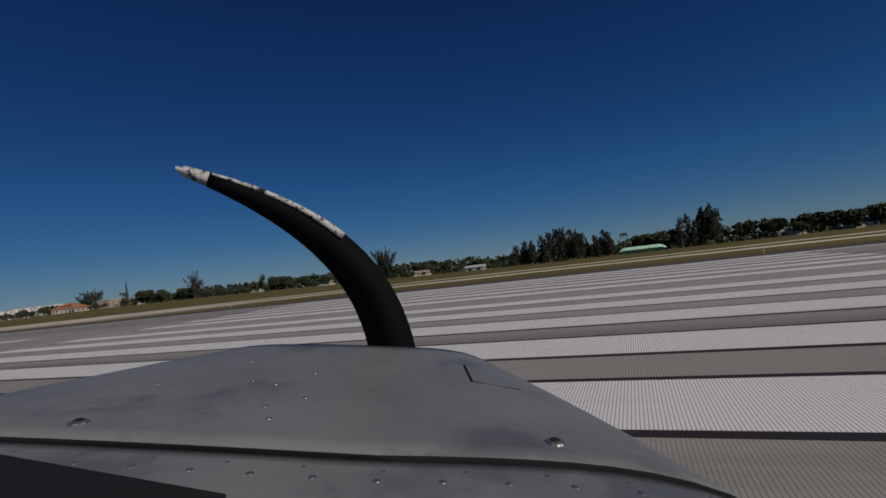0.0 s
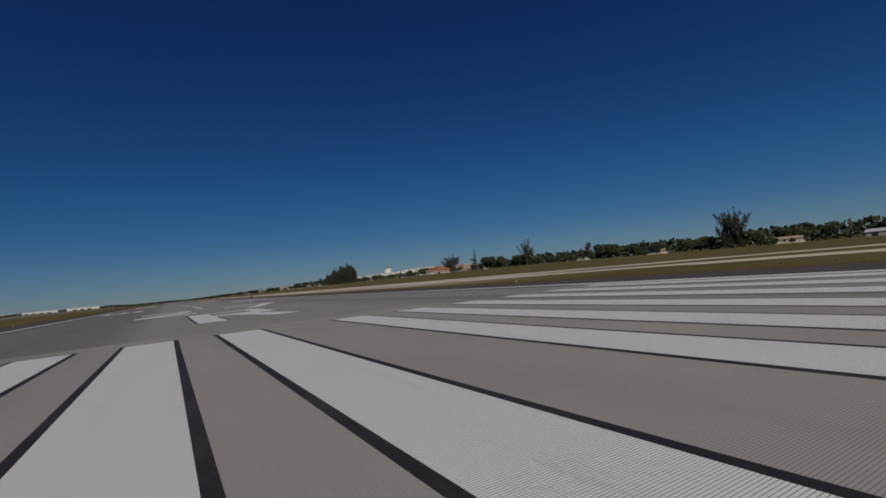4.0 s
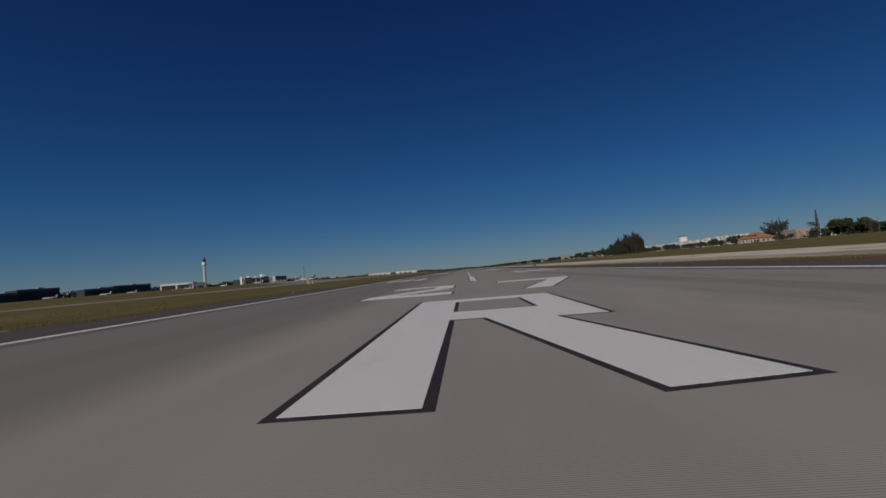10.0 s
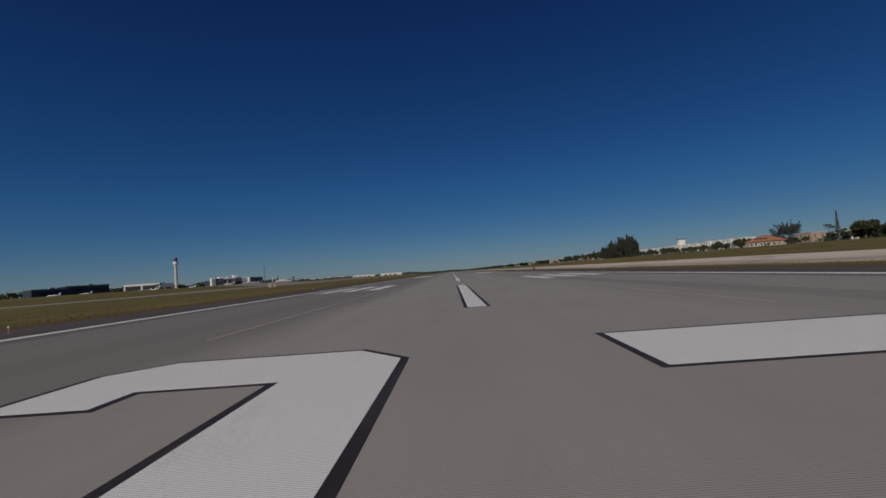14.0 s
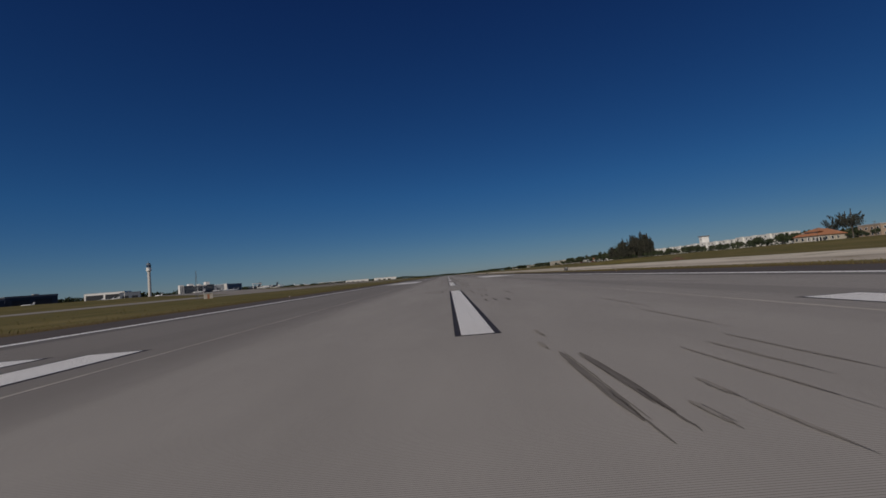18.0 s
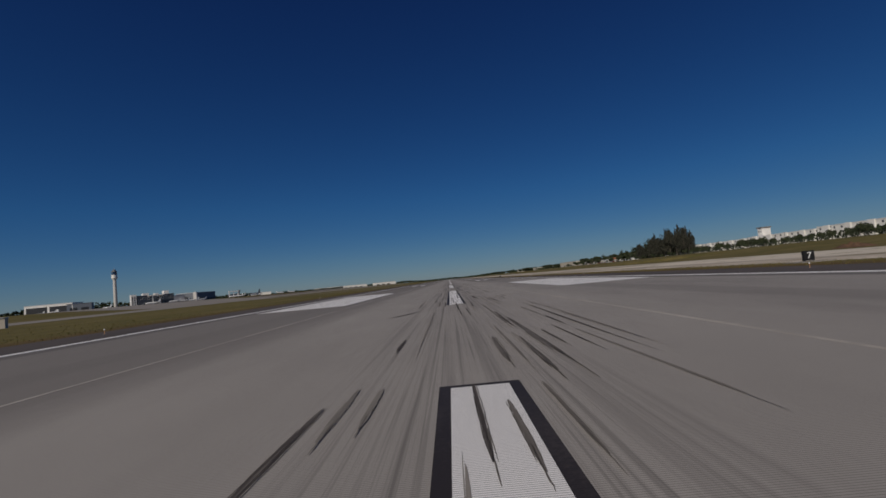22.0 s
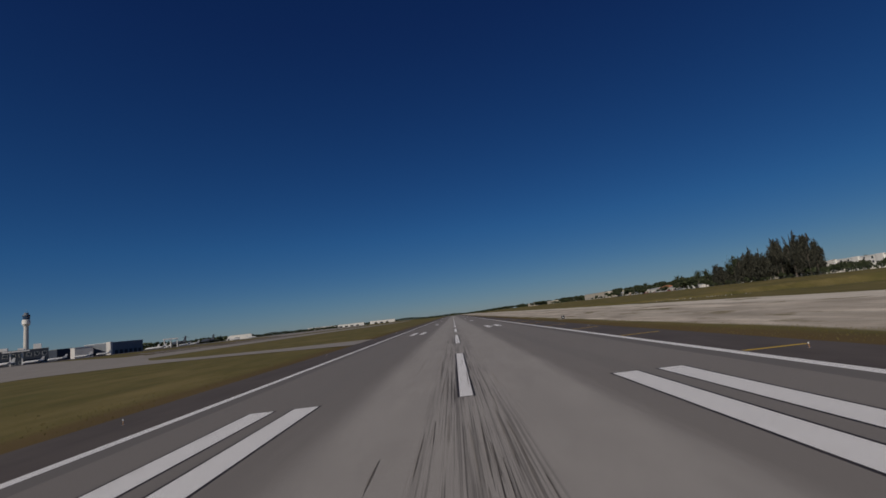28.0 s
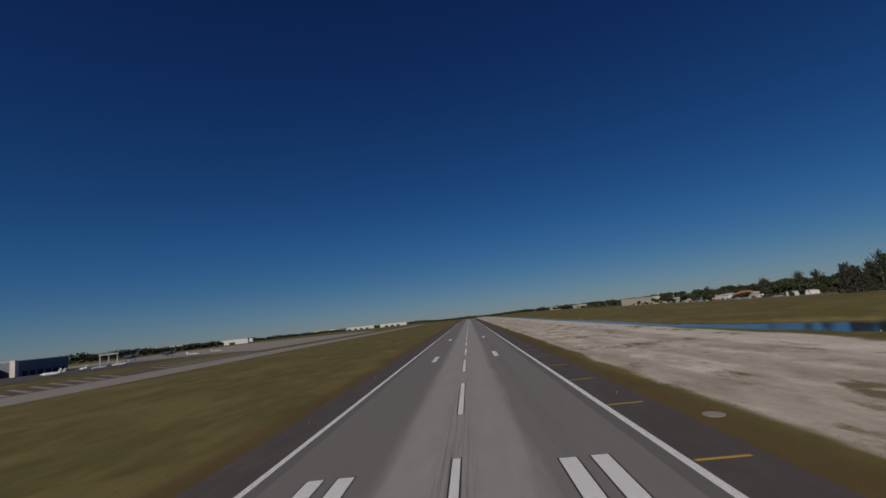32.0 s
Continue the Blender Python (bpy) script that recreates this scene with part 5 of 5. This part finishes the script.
proto = jet("business_jet", "white business jet parked on the apron", M_AIRWHITE, (-305, 803), 222, 0.78, "white jets on the apron")
for x, y, a in ((-309, 829, 226), (-317, 865, 220), (-327, 903, 230), (-292, 920, 205), (-276, 905, 215), (-273, 942, 240), (-300, 958, 150), (-282, 975, 225), (-290, 1090, 20), (-280, 1120, 30),
                (-446, 676, 215), (-440, 622, 210), (-418, 520, 222), (-440, 480, 205), (-436, 436, 215), (-450, 396, 200), (-490, 660, 200), (-400, 830, 170), (-480, 845, 220), (-460, 830, 150), (-440, 800, 190), (-500, 852, 200)):
    copy_thing(proto, Matrix.Translation((x, y, ground_height(x, y) + 0.14)) @ Matrix.Rotation(radians(a), 4, 'Z'))
jet("airliner", "white jet with a tall tail before the terminal", M_AIRWHITE, (-331, 806), 215, 0.95, "")
jet("cargo_plane", "large dark cargo airplane parked on pale concrete", M_DARKWALL, (-391, 1138), 150, 2.3, "dark cargo airplanes")
jet("cargo_plane", "dark cargo airplane parked behind another", M_DARKWALL, (-366, 1170), 150, 2.0, "dark cargo airplanes")

# ---- airfield furniture ----
mast = thing("lattice_mast", "slim grey lattice mast with a small hut", "mast", at=(-112, 384, -0.06))
for dx, dy in ((-0.5, -0.4), (0.5, -0.4), (0, 0.6)):
    bm = bmesh.new()
    limb(bm, (dx, dy, -0.3), (dx * 0.4, dy * 0.4, 13), 0.07, 0.05, 5)
    part("leg", bm, M_STEEL, mast)
for k in range(12):
    z = 0.8 + k
    bm = bmesh.new()
    q = 1 - 0.6 * z / 13
    for (a, b), (c, d) in (((-0.5, -0.4), (0.5, -0.4)), ((0.5, -0.4), (0, 0.6)), ((0, 0.6), (-0.5, -0.4))):
        limb(bm, (a * q, b * q, z), (c * q, d * q, z + 0.9), 0.035, 0.035, 4)
    part("brace", bm, M_STEEL, mast)
hut = thing("equipment_hut", "small cream equipment hut on the grass", "hut", at=(-110.6, 391, -0.06), turn=30)
part("wall", boxes((-1.8, 1.8, -1.3, 1.3, -0.3, 2.5)), M_CREAM, hut)
part("roof", boxes((-2.0, 2.0, -1.5, 1.5, 2.502, 2.7)), M_PALEROOF, hut)
part("door", boxes((-0.5, 0.5, -1.36, -1.28, 0, 2.0)), M_TILE, hut, "rust-red door")


def field_sign(at, turn, face, label, w=2.4, h=1.1, bars=True):
    t = thing("taxiway_sign", label, "sign", at=(*at, -0.05), turn=turn)
    part("box", boxes((-w / 2, w / 2, -0.16, 0.16, 0.35, 0.35 + h)), M_SIGNBLACK, t)
    part("face", boxes((-w / 2 + 0.08, w / 2 - 0.08, -0.19, -0.162, 0.43, 0.27 + h)), face, t)
    if bars:
        for k in range(3):
            x = -w / 2 + w * (k + 0.75) / 3.5
            part("bar", boxes((x - 0.14, x + 0.14, -0.21, -0.192, 0.6, 0.1 + h)), M_SIGNBLACK, t)
    for x in (-w * 0.35, w * 0.35):
        part("leg", boxes((x - 0.05, x + 0.05, -0.05, 0.05, -0.2, 0.349)), M_STEEL, t)
    return t


field_sign((-42.6, 93.6), 22, M_SIGNYELLOW, "yellow taxiway sign with black lettering on the grass", 1.7, 0.75)


def digit_mesh(char, size, mat):
    """A figure in the built-in font, as a thin plate standing up and facing -y."""
    cu = bpy.data.curves.new("figure", 'FONT')
    cu.body, cu.size, cu.extrude = char, size, 0.006
    cu.align_x, cu.align_y = 'CENTER', 'CENTER'
    ob = bpy.data.objects.new("figure", cu)
    me = bpy.data.meshes.new_from_object(ob)
    bpy.data.objects.remove(ob)
    me.transform(Matrix.Rotation(math.pi / 2, 4, 'X'))
    me.materials.clear()
    me.materials.append(mat)
    return me


def distance_sign(at, char, turn):
    pad = thing("concrete_pad", "pale square concrete pad in the brown turf", "pad", "pads beside the runway", at=(*at, -0.06), turn=turn)
    part("slab", boxes((-1.7, 1.7, -1.6, 1.6, -0.3, 0.08)), M_APRON, pad)
    t = thing("distance_sign", "square black sign box with a white figure " + char, "sign", "runway distance signs", at=(*at, 0.02), turn=turn)
    bm = boxes((-0.52, 0.52, -0.2, 0.2, 0.1, 1.12))
    bmesh.ops.bevel(bm, geom=bm.edges[:], offset=0.03, segments=2, affect='EDGES')
    box_part = part("box", bm, M_SIGNBLACK, t)
    share("figure", digit_mesh(char, 0.95, M_AIRWHITE), box_part, Matrix.Translation((0, -0.208, 0.60)))["label"] = "white painted figure"
    for x in (-0.4, 0.4):
        part("leg", boxes((x - 0.05, x + 0.05, -0.05, 0.05, 0.0, 0.101)), M_STEEL, t)
    return t


distance_sign((37.4, 326.2), "7", -8)
distance_sign((36.2, 619), "6", -8)


def edge_light():
    t = tagged(new("edge_light"), "small runway edge light on a stake", "light", "runway edge lights")
    bm = bmesh.new()
    cone(bm, 0.022, 0.022, -0.1, 0.32, 6)
    part("stake", bm, M_ORANGE, t)
    bm = bmesh.new()
    cone(bm, 0.06, 0.055, 0.322, 0.37, 8), cone(bm, 0.045, 0.02, 0.371, 0.44, 8)
    part("lens", bm, M_AIRWHITE, t)
    bm = bmesh.new()
    cone(bm, 0.14, 0.14, -0.012, 0.012, 10)
    part("base_plate", bm, M_STEEL, t)
    return t


proto = edge_light()
spots = [(s * 26.9, 7.3 + 60.96 * k) for k in range(17) for s in (1, -1)]
proto.matrix_basis = pose(*spots[0], -0.012)
for x, y in spots[1:]:
    copy_thing(proto, pose(x, y, -0.012))

pad = thing("concrete_pad", "small round pale pad worn into the brown turf", "pad", "pads beside the runway", at=(33.4, 658, -0.06))
bm = bmesh.new()
cone(bm, 1.5, 1.45, -0.2, 0.05, 20, Matrix.Diagonal((0.9, 1.2, 1, 1)))
part("slab", bm, M_APRON, pad)

# ---- small houses further back, cars, poles ----
rb = random.Random(31)
for k in range(26):
    y = 700 + 52 * k + rb.uniform(-15, 15)
    x = rb.uniform(318, 400)
    building("back_street_house", "small pale house roof among back street trees", (x, y), NORTH + rb.uniform(-25, 25), rb.uniform(14, 24), rb.uniform(9, 12), rb.uniform(4.5, 8.5), rb.choice((M_STUCCO, M_CREAM)), rb.choice(("flat", "gable", "hip")), rb.choice((M_PALEROOF, M_ROOF, M_TILE, M_PALEROOF)), 2.2, 1, 3, (1.4, 1.4), 1, category="house", group="back street houses")


def car(mat, colour):
    t = tagged(new("parked_car"), colour + " car parked beside the far road", "car", "parked cars by the far road")
    bm = bmesh.new()
    prof = ((-2.2, 0.35), (2.2, 0.35), (2.25, 0.75), (1.3, 0.95), (-2.15, 0.98))
    lo = [bm.verts.new((x, -0.88, z)) for x, z in prof]
    hi = [bm.verts.new((x, 0.88, z)) for x, z in prof]
    bm.faces.new(lo), bm.faces.new(hi[::-1])
    for i in range(5):
        bm.faces.new((lo[i], hi[i], hi[(i + 1) % 5], lo[(i + 1) % 5]))
    bmesh.ops.recalc_face_normals(bm, faces=bm.faces)
    part("body", bm, mat, t)
    for nm, m, prof, w in (("windows", M_PANE, ((-1.9, 0.96), (1.1, 0.96), (0.4, 1.38), (-1.5, 1.38)), 0.78), ("roof", mat, ((-1.55, 1.382), (0.45, 1.382), (0.3, 1.46), (-1.4, 1.46)), 0.74)):
        bm = bmesh.new()
        a = [bm.verts.new((x, -w + (0.12 if z > 1.2 else 0), z)) for x, z in prof]
        b = [bm.verts.new((x, w - (0.12 if z > 1.2 else 0), z)) for x, z in prof]
        bm.faces.new(a), bm.faces.new(b[::-1])
        for i in range(4):
            bm.faces.new((a[i], b[i], b[(i + 1) % 4], a[(i + 1) % 4]))
        bmesh.ops.recalc_face_normals(bm, faces=bm.faces)
        part(nm, bm, m, t)
    for x in (-1.4, 1.4):
        for y in (-0.8, 0.8):
            bm = bmesh.new()
            cone(bm, 0.33, 0.33, -0.1, 0.1, 12, Matrix.Translation((x, y, 0.33)) @ Matrix.Rotation(math.pi / 2, 4, 'X'))
            wheel = part("wheel", bm, M_SIGNBLACK, t)
            bm = bmesh.new()
            cone(bm, 0.19, 0.19, -0.12, 0.12, 10, Matrix.Translation((x, y, 0.33)) @ Matrix.Rotation(math.pi / 2, 4, 'X'))
            part("rim", bm, M_STEEL, wheel)
    return t


cars = [car(m, c) for m, c in zip(M_CARS, ("white", "silver", "dark", "red"))]
for k in range(30):
    y = 1012 + 8.3 * k + rb.uniform(-1.5, 1.5)
    x = 265.5 + rb.uniform(-0.6, 2.4)
    m = pose(x, y, ground_height(x, y) + 0.02, 0, 0, rb.choice((90, 82, 0, 8)))
    if k < 4:
        cars[k].matrix_basis = m
    else:
        copy_thing(cars[rb.choice((0, 0, 0, 1, 1, 2, 3))], m)
pole_proto = None
for k in range(20):
    y = 286 + 46 * k
    m = pose(266, y, ground_height(266, y), 0, 0, 0)
    if pole_proto is None:
        pole_proto = tagged(new("utility_pole"), "slim grey utility pole with a crossarm by the road", "pole", "utility poles along the road")
        bm = bmesh.new()
        cone(bm, 0.15, 0.09, -0.8, 9.5, 7)
        part("shaft", bm, M_BARK, pole_proto)
        part("crossarm", boxes((-0.09, 0.09, -1.1, 1.1, 8.7, 8.85)), M_BARK, pole_proto)
        pole_proto.matrix_basis = m
    else:
        copy_thing(pole_proto, m)

# pale rubble along the canal's near bank
rr = random.Random(77)
stone_mesh = []
for k in range(4):
    bm = bmesh.new()
    bmesh.ops.create_icosphere(bm, subdivisions=1, radius=1.0)
    for v in bm.verts:
        v.co *= rr.uniform(0.65, 1.1)
    me = bpy.data.meshes.new("stone")
    bm.to_mesh(me), bm.free()
    me.materials.append(M_RUBBLE)
    stone_mesh.append(me)
rubble = thing("bank_rubble", "scattered pale rubble along the canal's grassy bank", "rubble")
for k in range(44):
    y = rr.triangular(676, 740, 712)
    x = lerp(y, NEAR_BANK) + rr.gauss(-0.5, 1.4)
    m = pose(x, y, ground_height(x, y) + 0.1, rr.uniform(0, 360), rr.uniform(0, 360), rr.uniform(0, 360)) @ Matrix.Diagonal((rr.uniform(0.12, 0.36), rr.uniform(0.12, 0.32), rr.uniform(0.1, 0.22), 1))
    share("stone", stone_mesh[k % 4], rubble, m)

# low heap of brown earth at the edge of the sand
heap = thing("earth_heap", "low dark brown heap of spoil at the sand's edge", "heap", at=(114.4, 411.6, -0.06), turn=75)
bm = bmesh.new()
nx, ny = 34, 12
grid = []
for j in range(ny + 1):
    row = []
    for i in range(nx + 1):
        u, v = 2 * i / nx - 1, 2 * j / ny - 1
        z = max(0.0, 1 - u * u) * max(0.0, 1 - v * v) * (0.9 + 1.1 * noise.noise((u * 4, v * 2, 3)) + 0.4 * noise.noise((u * 13, v * 6, 8)))
        row.append(bm.verts.new((u * 9, v * 2.6, max(-0.02, z * 1.3) - 0.02)))
    grid.append(row)
for j in range(ny):
    for i in range(nx):
        bm.faces.new((grid[j][i], grid[j][i + 1], grid[j + 1][i + 1], grid[j + 1][i]))
part("spoil", bm, M_SPOIL, heap)

# ---- the light aircraft's nose, where the take-off run begins, posed to fit the camera's first view ----
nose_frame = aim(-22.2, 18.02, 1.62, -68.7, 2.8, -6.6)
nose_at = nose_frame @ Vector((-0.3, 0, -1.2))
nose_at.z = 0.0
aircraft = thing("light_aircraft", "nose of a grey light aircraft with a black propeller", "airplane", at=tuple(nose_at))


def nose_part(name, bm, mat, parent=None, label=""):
    """bm in metres right, ahead and up from the camera's first place."""
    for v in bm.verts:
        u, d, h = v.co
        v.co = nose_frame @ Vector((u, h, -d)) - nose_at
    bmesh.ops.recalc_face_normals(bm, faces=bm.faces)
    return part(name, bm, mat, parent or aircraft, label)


# cowling side outlines, fitted to the camera's first view
RIGHT = ((0.32, 0.70), (0.56, 0.70), (0.7, 0.65), (1.0, 0.53), (1.3, 0.375), (1.45, 0.29))
LEFT = ((0.35, -1.5), (0.7, -1.42), (1.0, -1.25), (1.25, -1.05), (1.45, -0.88))


def cowl_top(u, d):
    a, b = lerp(d, LEFT), lerp(d, RIGHT)
    s = min(1.0, abs((u - (a + b) / 2) / ((b - a) / 2)))
    return -0.292 - 0.5 * (1 - math.sqrt(max(0.0, 1 - s ** 6))) * 0.9 - 0.02 * s * s - 0.012 * max(0, d - 1.2)


def cowl(d0, d1, lift, nu=44, nd=14, deep=0.62):
    bm = bmesh.new()
    rows = []
    for j in range(nd + 1):
        d = d0 + (d1 - d0) * j / nd
        a, b = lerp(d, LEFT), lerp(d, RIGHT)
        row = [bm.verts.new((a, d, -deep - 0.3))]
        for i in range(nu + 1):
            s = math.sin((i / nu - 0.5) * math.pi)
            u = (a + b) / 2 + s * (b - a) / 2
            row.append(bm.verts.new((u, d + 0.115 * max(0.0, -u - 0.1), cowl_top(u, d) + lift)))
        row.append(bm.verts.new((b, d, -deep - 0.3)))
        rows.append(row)
    for p, q in zip(rows, rows[1:]):
        for i in range(len(p) - 1):
            f = bm.faces.new((p[i], p[i + 1], q[i + 1], q[i]))
            f.smooth = True
    bm.faces.new(rows[0]), bm.faces.new(rows[-1][::-1])
    return bm


def cowl_material():
    m = Mat("grey_cowl_paint", 0.42, 0.0, 0.5)
    big, fine = m.noise(m.obj, 2.2, 5, 0.6), m.noise(m.obj, 30, 4, 0.7)
    c = m.ramp(big, (0.3, (0.17, 0.174, 0.182)), (0.55, (0.235, 0.238, 0.242)), (0.8, (0.28, 0.28, 0.28)))
    c = m.mix(m.math('MULTIPLY', fine, 0.25), c, (0.10, 0.10, 0.105))
    blot = m.ramp(m.noise(m.scaled(m.obj, (1, 1, 3)), 3.4, 4, 0.6), (0.56, (0, 0, 0)), (0.66, (1, 1, 1)))
    c = m.mix(m.math('MULTIPLY', blot, 0.55), c, (0.09, 0.096, 0.115))
    m.color(c).rough(m.ramp(fine, (0.3, (0.34, 0.34, 0.34)), (0.7, (0.55, 0.55, 0.55)))).bump(fine, 0.08, 0.002)
    return m.m


M_COWL = cowl_material()
M_BLADE = plain("black_propeller_paint", (0.005, 0.005, 0.006), 0.75, 0, 0.3, 8.0, 0.08)
def worn_material():
    m = Mat("worn_blade_edge", 0.55, 0, 0.3)
    n = m.noise(m.obj, 38, 5, 0.75)
    m.color(m.ramp(n, (0.42, (0.012, 0.012, 0.013)), (0.47, (0.42, 0.41, 0.39)), (0.62, (0.66, 0.65, 0.62)))).bump(n, 0.3, 0.003)
    return m.m


M_TIP = worn_material()
M_SEAM = plain("dark_seam_rubber", (0.012, 0.012, 0.013), 0.8, 0, 0.2, 8.0)
M_RIVET = plain("bare_rivet_metal", (0.24, 0.245, 0.25), 0.4, 0.7, 0.15, 20.0)
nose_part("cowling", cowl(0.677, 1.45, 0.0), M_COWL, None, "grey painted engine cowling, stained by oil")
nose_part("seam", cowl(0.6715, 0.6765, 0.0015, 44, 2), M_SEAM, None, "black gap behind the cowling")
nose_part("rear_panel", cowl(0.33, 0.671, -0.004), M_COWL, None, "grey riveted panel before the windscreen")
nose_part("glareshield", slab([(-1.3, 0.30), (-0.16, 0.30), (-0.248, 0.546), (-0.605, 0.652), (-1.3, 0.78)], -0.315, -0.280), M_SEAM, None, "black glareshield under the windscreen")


def stud(u, d, r, h, lift):
    bm = bmesh.new()
    bmesh.ops.create_uvsphere(bm, u_segments=10, v_segments=6, radius=1.0, matrix=Matrix.Translation((u, d + 0.115 * max(0.0, -u - 0.1), cowl_top(u, d) + lift)) @ Matrix.Diagonal((r, r, h, 1)))
    return bm


for k in range(15):
    u = -0.85 + 0.085 * k
    nose_part("rivet", stud(u, 0.613, 0.006, 0.003, -0.005), M_RIVET)
for k in range(12):
    u = -0.85 + 0.11 * k
    nose_part("rivet", stud(u, 0.641, 0.004, 0.002, -0.005), M_RIVET)
for u, d in ((-0.30, 1.10), (-0.36, 1.0), (-0.42, 1.02), (-0.27, 0.92), (-0.33, 0.86), (-0.30, 0.80), (-0.62, 0.98), (-0.5, 1.2)):
    nose_part("rivet", stud(u, d, 0.006, 0.0025, 0.0), M_RIVET)
for u, d in ((0.176, 0.75), (-0.613, 0.745)):
    st = nose_part("fastener", stud(u, d, 0.017, 0.006, 0.0), M_RIVET, None, "round quarter-turn fastener")
    nose_part("slot", stud(u, d, 0.012, 0.008, 0.0), M_SEAM, st)
bm = bmesh.new()
for a, b in (((0.055, 1.235), (0.066, 1.08)), ((0.066, 1.08), (0.17, 1.055))):
    p, q = (Vector((*e, cowl_top(*e) + 0.001)) for e in (a, b))
    limb(bm, p, q, 0.0028 if a[1] > 1.2 else 0.0008, 0.0028 if a[1] > 1.2 else 0.0008, 5)
nose_part("hatch_seam", bm, M_SEAM, None, "dark edge of the oil filler hatch")
# propeller at rest: spinner hidden under the cowling's lip, one blade up, one down, bent to fit the camera's view
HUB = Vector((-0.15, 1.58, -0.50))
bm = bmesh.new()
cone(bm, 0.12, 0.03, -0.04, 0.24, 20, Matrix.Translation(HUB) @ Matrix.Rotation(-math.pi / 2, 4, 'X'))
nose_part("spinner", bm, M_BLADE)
BEND = (Vector((0, 0, 0)), Vector((-0.012, 0, 0.37)), Vector((-0.19, 0, 0.595)), Vector((-0.736, 0, 0.767)))


def blade(sign, c0, c1, lo=-1.0, hi=1.0, lift=1.0):
    """A twisted, tapered blade, bent to fit the camera's view, between two parts of its length and of its width."""
    bm = bmesh.new()
    rows = []
    a, b, c, d = BEND
    for j in range(23):
        q = c0 + (c1 - c0) * j / 22
        e = 1 - q
        p = a * e ** 3 + b * (3 * e * e * q) + c * (3 * e * q * q) + d * q ** 3
        along = ((b - a) * e * e + (c - b) * (2 * e * q) + (d - c) * q * q).normalized()
        across = along.cross(Vector((0, 1, 0)))
        w = 0.096 * (1 - 0.1 * q) * (1 - 0.82 * q * q) * (1 if q < 0.985 else 0.55)
        tw = radians(30 - 22 * q)
        chord = across * math.cos(tw) + Vector((0, 1, 0)) * math.sin(tw)
        nrm = chord.cross(along).normalized() * (0.014 * (1 - 0.75 * q) * lift)
        m = (lo + hi) / 2
        rows.append([bm.verts.new(HUB + sign * (p + v)) for v in (chord * w * hi, chord * w * m + nrm, chord * w * lo, chord * w * m - nrm)])
    for r0, r1 in zip(rows, rows[1:]):
        for k in range(4):
            f = bm.faces.new((r0[k], r0[(k + 1) % 4], r1[(k + 1) % 4], r1[k]))
            f.smooth = True
    bm.faces.new(rows[0][::-1]), bm.faces.new(rows[-1])
    return bm


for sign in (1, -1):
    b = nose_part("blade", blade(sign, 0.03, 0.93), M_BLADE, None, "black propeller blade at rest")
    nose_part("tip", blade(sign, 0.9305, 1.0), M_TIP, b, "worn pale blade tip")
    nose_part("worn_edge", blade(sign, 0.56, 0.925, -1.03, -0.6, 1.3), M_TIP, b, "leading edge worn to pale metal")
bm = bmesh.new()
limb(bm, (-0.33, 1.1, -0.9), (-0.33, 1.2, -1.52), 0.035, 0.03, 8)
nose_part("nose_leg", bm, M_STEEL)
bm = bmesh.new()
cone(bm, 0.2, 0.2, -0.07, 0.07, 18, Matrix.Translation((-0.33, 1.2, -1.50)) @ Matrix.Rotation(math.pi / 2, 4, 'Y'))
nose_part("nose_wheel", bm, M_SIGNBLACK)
